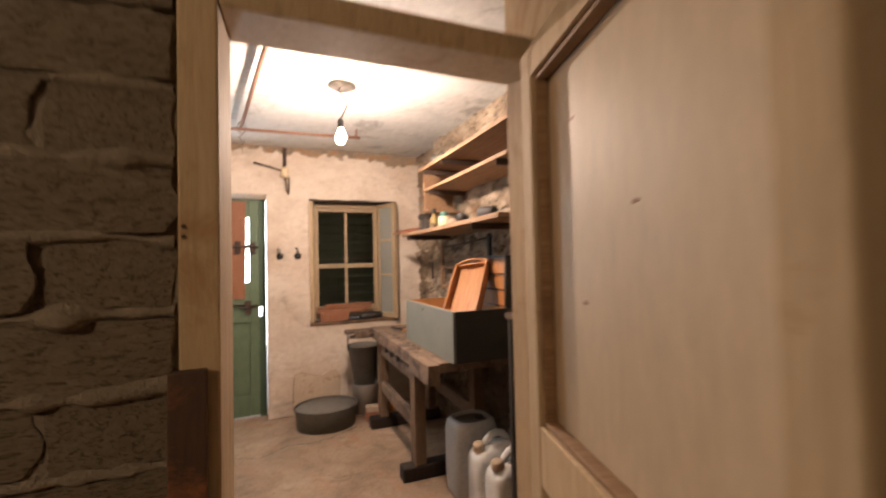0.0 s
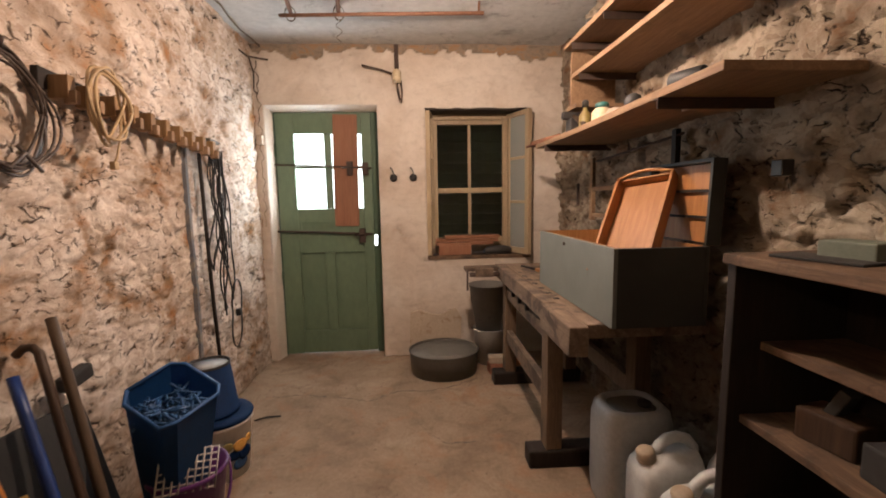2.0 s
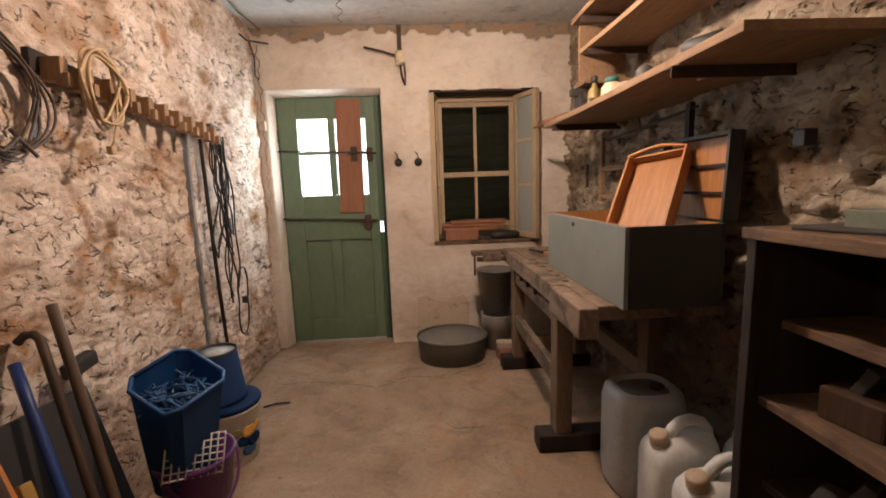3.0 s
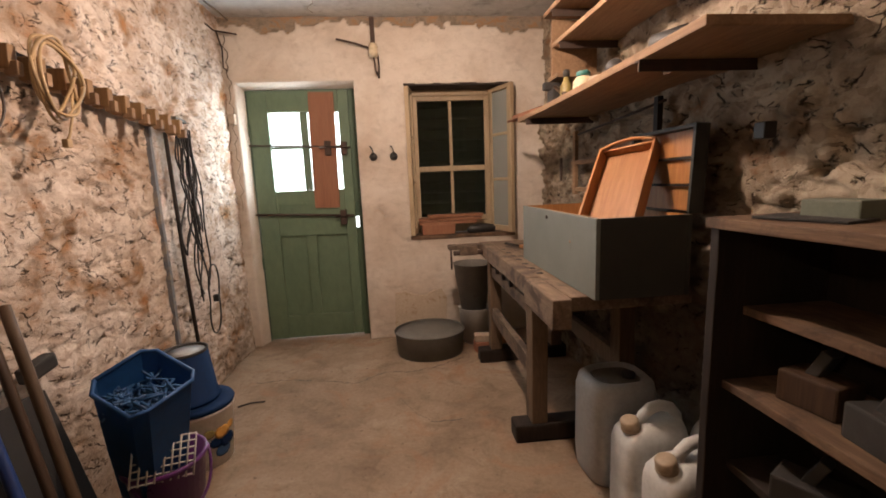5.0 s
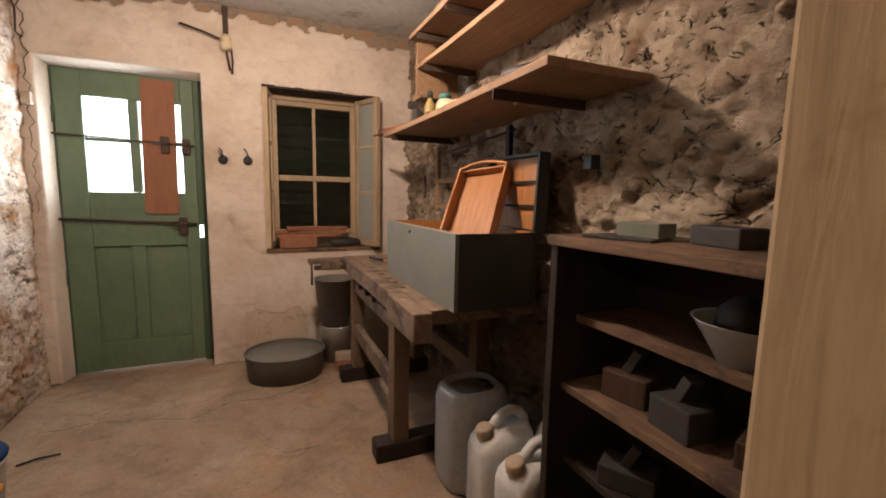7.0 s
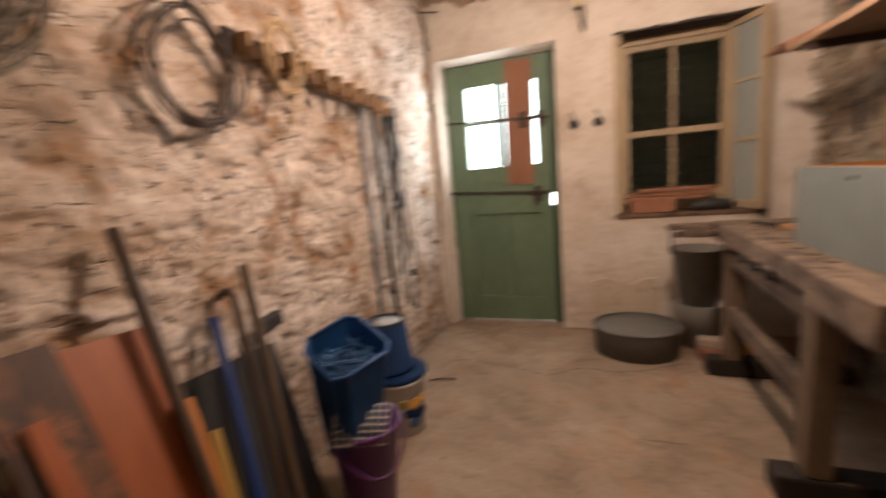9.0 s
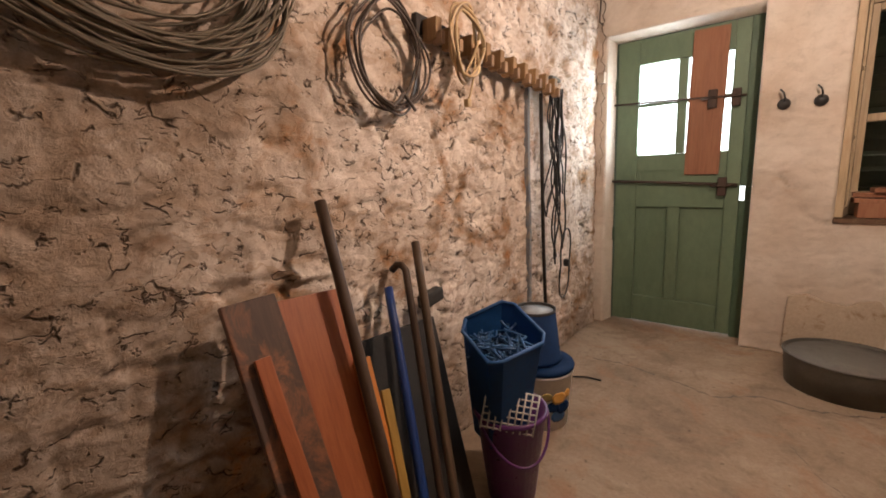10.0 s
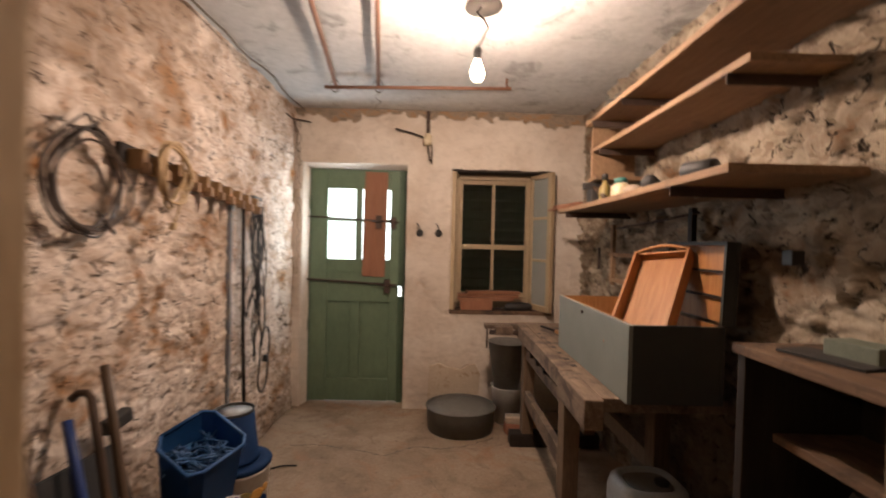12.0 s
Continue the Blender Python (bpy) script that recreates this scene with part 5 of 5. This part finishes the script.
def leaning_board(name, label, b0, b1, t0, t1, th, mt, group="boards leaning on the wall"):
    """A flat board between two bottom corners and two top corners, roughly."""
    b0, b1, t0, t1 = map(Vector, (b0, b1, t0, t1))
    org = (b0 + b1) / 2
    z = ((t0 + t1) / 2 - org)
    ln = z.length
    z.normalize()
    x = (b1 - b0)
    w = x.length
    x = (x - z * x.dot(z)).normalized()
    y = z.cross(x)
    m = Matrix((x, y, z)).transposed().to_4x4()
    m.translation = org
    return single(name, plank(-w / 2, w / 2, -th, 0, 0, ln, 0.003, seed=w * 10, along=2), M[mt], label, "board", m, group)


leaning_board("brown_board", "wide red-brown varnished board leaning on the wall", (0.85, 4.484, 0.01), (0.86, 4.68, 0.01), (0.474, 4.559, 0.855), (0.475, 4.743, 0.855), 0.022, "redwood")
leaning_board("dark_board", "dark brown board with worn orange paint leaning on the wall", (0.88, 4.42, 0.01), (0.885, 4.545, 0.01), (0.497, 4.432, 0.89), (0.495, 4.545, 0.89), 0.02, "wornboard")
leaning_board("brown_batten", "red-brown batten leaning on the dark board", (0.93, 4.45, 0.01), (0.935, 4.485, 0.01), (0.57, 4.455, 0.775), (0.572, 4.487, 0.775), 0.016, "redwood")
leaning_board("orange_batten", "bright orange narrow batten leaning among the boards", (0.88, 4.62, 0.01), (0.885, 4.665, 0.01), (0.586, 4.71, 0.675), (0.587, 4.755, 0.675), 0.018, "orangebatten")
leaning_board("yellow_batten", "yellow narrow batten leaning among the boards", (0.89, 4.625, 0.01), (0.895, 4.65, 0.01), (0.64, 4.748, 0.588), (0.642, 4.773, 0.588), 0.014, "yellowwood")
leaning_board("grey_board", "rough dark grey board leaning behind the long tools", (0.66, 4.79, 0.01), (0.66, 5.12, 0.01), (0.462, 4.80, 0.65), (0.468, 5.19, 0.65), 0.02, "greyboard")
single("axe", boxes((-0.02, 0.02, -0.06, 0.05, -0.025, 0.025), bevel=0.01), M["darktool"], "dark iron axe head leaning on the wall by the panel", "axe", pose(0.475, 5.17, 0.715, 8, 0, 0))

# ---- left floor: buckets ----
wb = thing("paint_bucket", "white plastic bucket with a printed flower picture", "bucket", pose(0.64, 5.73, 0))
part("shell", lathe([(0.0, 0.0), (0.115, 0.0), (0.135, 0.25), (0.141, 0.252), (0.141, 0.268), (0.132, 0.268), (0.11, 0.01), (0.0, 0.01)], 36, cap=False), M["bucketwhite"], wb)
part("lid", lathe([(0.143, 0.2685), (0.146, 0.280), (0.140, 0.290), (0.10, 0.287)], 36), M["navy"], wb, "dark blue lid")
for a, z, rr, mt in ((-30, 0.16, 0.03, "picture"), (-42, 0.12, 0.026, "navy"), (-18, 0.11, 0.032, "navy"), (-55, 0.17, 0.022, "yellow"), (-8, 0.17, 0.02, "picture"), (-30, 0.07, 0.03, "bluepeg")):
    rad = 0.115 + 0.02 * z / 0.25 + 0.0015
    part("print", moved(lathe([(rr, 0), (rr * 0.6, 0.001)], 10, 1.0, 1.25), Matrix.Translation((rad * math.cos(radians(a)), rad * math.sin(radians(a)), z)) @ Matrix.Rotation(radians(a), 4, "Z") @ Matrix.Rotation(radians(90), 4, "Y")), M[mt], wb, "printed flower picture")
nb = thing("navy_bucket", "dark navy bucket standing upside down on the white bucket", "bucket", pose(0.60, 5.745, 0.2905))
part("shell", lathe([(0.122, 0), (0.122, 0.012), (0.115, 0.014), (0.092, 0.225)], 32), M["navy"], nb)
part("base_rim", lathe([(0.0925, 0.2255), (0.094, 0.236), (0.086, 0.236), (0.085, 0.226)], 32, cap=False), M["darktool"], nb)
part("base", lathe([(0.084, 0.2262), (0.01, 0.2275)], 28), M["greyplastic"], nb, "dusty grey base")

pb = thing("purple_bucket", "purple plastic bucket with a handle", "bucket", pose(0.755, 5.24, 0))
part("shell", lathe([(0.0, 0.0), (0.085, 0.0), (0.122, 0.32), (0.130, 0.325), (0.130, 0.338), (0.118, 0.338), (0.08, 0.01), (0.0, 0.01)], 32, cap=False), M["purple"], pb)
part("bail", tube([(0.132 * math.cos(a), 0.132 * math.sin(a), 0.318 - 0.13 * math.sin((a + 1.9) / 2.6 * math.pi)) for a in [-1.9 + 2.6 * k / 16 for k in range(17)]], 0.005, 8), M["purple"], pb)
bag = thing("peg_basket", "bright blue plastic basket full of blue clips in the purple bucket", "basket", pose(0.722, 5.215, 0.232, 0, 5, -24))
bm = bmesh.new()
prof = [(0.075, 0.0), (0.095, 0.19), (0.112, 0.37)]
loops = []
for s, z in prof:
    loops.append([bm.verts.new((s * sx, s * sy * 0.95, z)) for sx, sy in ((-1, -0.7), (-0.7, -1), (0.7, -1), (1, -0.7), (1, 0.7), (0.7, 1), (-0.7, 1), (-1, 0.7))])
for a, b in zip(loops, loops[1:]):
    for k in range(8):
        bm.faces.new((a[k], a[(k + 1) % 8], b[(k + 1) % 8], b[k]))
bm.faces.new(loops[0][::-1])
for k, v in enumerate(loops[-1]):
    v.co.z += (0.045, 0.02, -0.02, -0.005, 0.02, 0.03, 0.075, 0.08)[k]
bmesh.ops.solidify(bm, geom=bm.faces[:], thickness=0.005)
part("basket_wall", bm, M["blue"], bag)
rim_pts = [(0.114 * sx, 0.108 * sy, 0.37 + dz) for (sx, sy), dz in zip(((-1, -0.7), (-0.7, -1), (0.7, -1), (1, -0.7), (1, 0.7), (0.7, 1), (-0.7, 1), (-1, 0.7), (-1, -0.7)), (0.045, 0.02, -0.02, -0.005, 0.02, 0.03, 0.075, 0.08, 0.045))]
part("basket_rim", tube(rim_pts, 0.007, 8), M["blue"], bag)
rnd = random.Random(9)
clips = bmesh.new()
for k in range(150):
    c = Vector((rnd.uniform(-0.08, 0.08), rnd.uniform(-0.08, 0.08), 0.318 + rnd.uniform(0, 0.05)))
    d = Vector((rnd.uniform(-1, 1), rnd.uniform(-1, 1), rnd.uniform(-0.5, 0.5))).normalized() * 0.035
    tube([c - d, c + d], 0.0045, 5, clips)
tagged(part("clip_fill", clips, M["bluepeg"], bag, "heap of pale blue clips"), kind="stuff")
part("fill", lathe([(0.068, 0.02), (0.092, 0.315), (0.01, 0.32)], 16), M["navy"], bag)
grid_ob = thing("white_grid", "white plastic mesh tray tucked into the purple bucket", "grid", pose(0.805, 5.125, 0.318, -14, 14, 38))
for k in range(9):
    t = -0.088 + k * 0.022
    part("bar", tube([(t, 0, 0.0), (t, 0, 0.135)], 0.003, 5), M["whiteplastic"], grid_ob)
for k in range(7):
    part("bar", tube([(-0.09, 0.005, 0.004 + k * 0.0215), (0.09, 0.005, 0.004 + k * 0.0215)], 0.003, 5), M["whiteplastic"], grid_ob)
for k, (x, y, s) in enumerate(((0.80, 4.98, 0.06), (0.92, 4.88, 0.05), (0.74, 4.95, 0.05))):
    single("loose_stone", moved(lathe([(0.3, 0), (0.9, 0.15), (1.0, 0.6), (0.7, 1.0), (0.2, 1.15)], 9), Matrix.Diagonal((s * 1.3, s, s * 0.9, 1))), M["stone" if k else "brick"], "loose rough stone on the floor under the tools", "stone", pose(x, y, 0, 0, 0, 40 * k), "stones under the tools")

# ---- doorway clutter and floor marks ----
leaning_board("short_board", "short dark brown board standing against the doorway post", (1.212, 3.775, 0.001), (1.262, 3.775, 0.001), (1.212, 3.795, 1.22), (1.262, 3.795, 1.22), 0.02, "wornboard", "")


def crack(points, w, seed):
    rnd2 = random.Random(seed)
    bm2 = bmesh.new()
    prev = None
    dense = []
    for a, b in zip(points, points[1:]):
        n2 = max(2, int((Vector(b) - Vector(a)).length / 0.02))
        dense += [Vector(a).lerp(Vector(b), k / n2) for k in range(n2)]
    for p in dense:
        o = Vector((rnd2.uniform(-0.008, 0.008), rnd2.uniform(-0.008, 0.008)))
        ww = w * rnd2.uniform(0.2, 1.2)
        q = p + o
        pair = (bm2.verts.new((q.x - ww * 0.3, q.y + ww, 0.0055)), bm2.verts.new((q.x + ww * 0.3, q.y - ww, 0.0055)))
        if prev:
            bm2.faces.new((prev[0], pair[0], pair[1], prev[1]))
        prev = pair
    return bm2


for k, pts in enumerate(([(1.04, 6.42), (1.25, 6.34), (1.45, 6.47), (1.62, 6.44), (1.80, 6.50), (2.0, 6.62)], [(1.55, 6.10), (1.62, 5.95), (1.72, 5.83), (1.9, 5.84)], [(0.62, 6.45), (0.80, 6.47), (1.0, 6.42)])):
    structure("floor_crack", crack(pts, 0.006, k), M["crack"])
single("twig", tube([(0.62, 6.16, 0.010), (0.68, 6.19, 0.012), (0.76, 6.20, 0.010)], 0.005, 6), M["darkshadewood"], "short dark twig lying on the floor", "twig")

# concrete blocks of the wall beside the doorway
rnd = random.Random(12)
shapes = []
for k in range(5):
    bm = boxes((-0.5, 0.5, -0.5, 0.5, -0.5, 0.5), bevel=0.03)
    bmesh.ops.subdivide_edges(bm, edges=bm.edges[:], cuts=3, use_grid_fill=True)
    for v in bm.verts:
        v.co += noise.noise_vector(v.co * 2.3 + Vector((k * 7, 0, 0))) * 0.09 + noise.noise_vector(v.co * 6.1 + Vector((0, k * 5, 0))) * 0.03
    shapes.append(mesh_of("block", bm, M["block"]))
COURSE = 0.115
for row in range(23):
    z = -0.078 + row * COURSE
    x = JL - 0.06
    w = 0.30 if row % 2 else 0.17
    while x > -0.6:
        b = new("block", shapes[rnd.randrange(5)])
        b.matrix_world = pose(x - w / 2, YF + 0.071 + rnd.uniform(-0.010, 0.006), z + COURSE / 2, rnd.uniform(-3, 3), rnd.uniform(-1.2, 1.2), rnd.uniform(-2, 2)) @ Matrix.Diagonal((w - 0.014, 0.07, COURSE - 0.012, 1))
        b.parent = wall_doorway
        x -= w
        w = rnd.uniform(0.24, 0.36)
    # mortar squeezed out of the bed joint
    bm = bmesh.new()
    rings = []
    for k in range(90):
        bx = JL - 0.065 - k * 0.012
        swell = 0.3 + 0.9 * max(0.0, noise.fractal(Vector((bx * 9, row * 3.7, 1)), 0.8, 2.0, 4) + 0.35)
        rings.append([bm.verts.new((bx, YF + 0.044 - max(0.0, math.sin(a)) * 0.026 * swell + 0.003 * noise.noise(Vector((bx * 60, a, row))),
                                    z + math.cos(a) * 0.017 * swell + 0.012 * noise.noise(Vector((bx * 7, row, 5))))) for a in [math.pi * j / 6 for j in range(7)]])
    for r0, r1 in zip(rings, rings[1:]):
        for j in range(6):
            bm.faces.new((r0[j], r0[j + 1], r1[j + 1], r1[j])).smooth = True
    part("mortar_bed", bm, M["mortar"], wall_doorway)
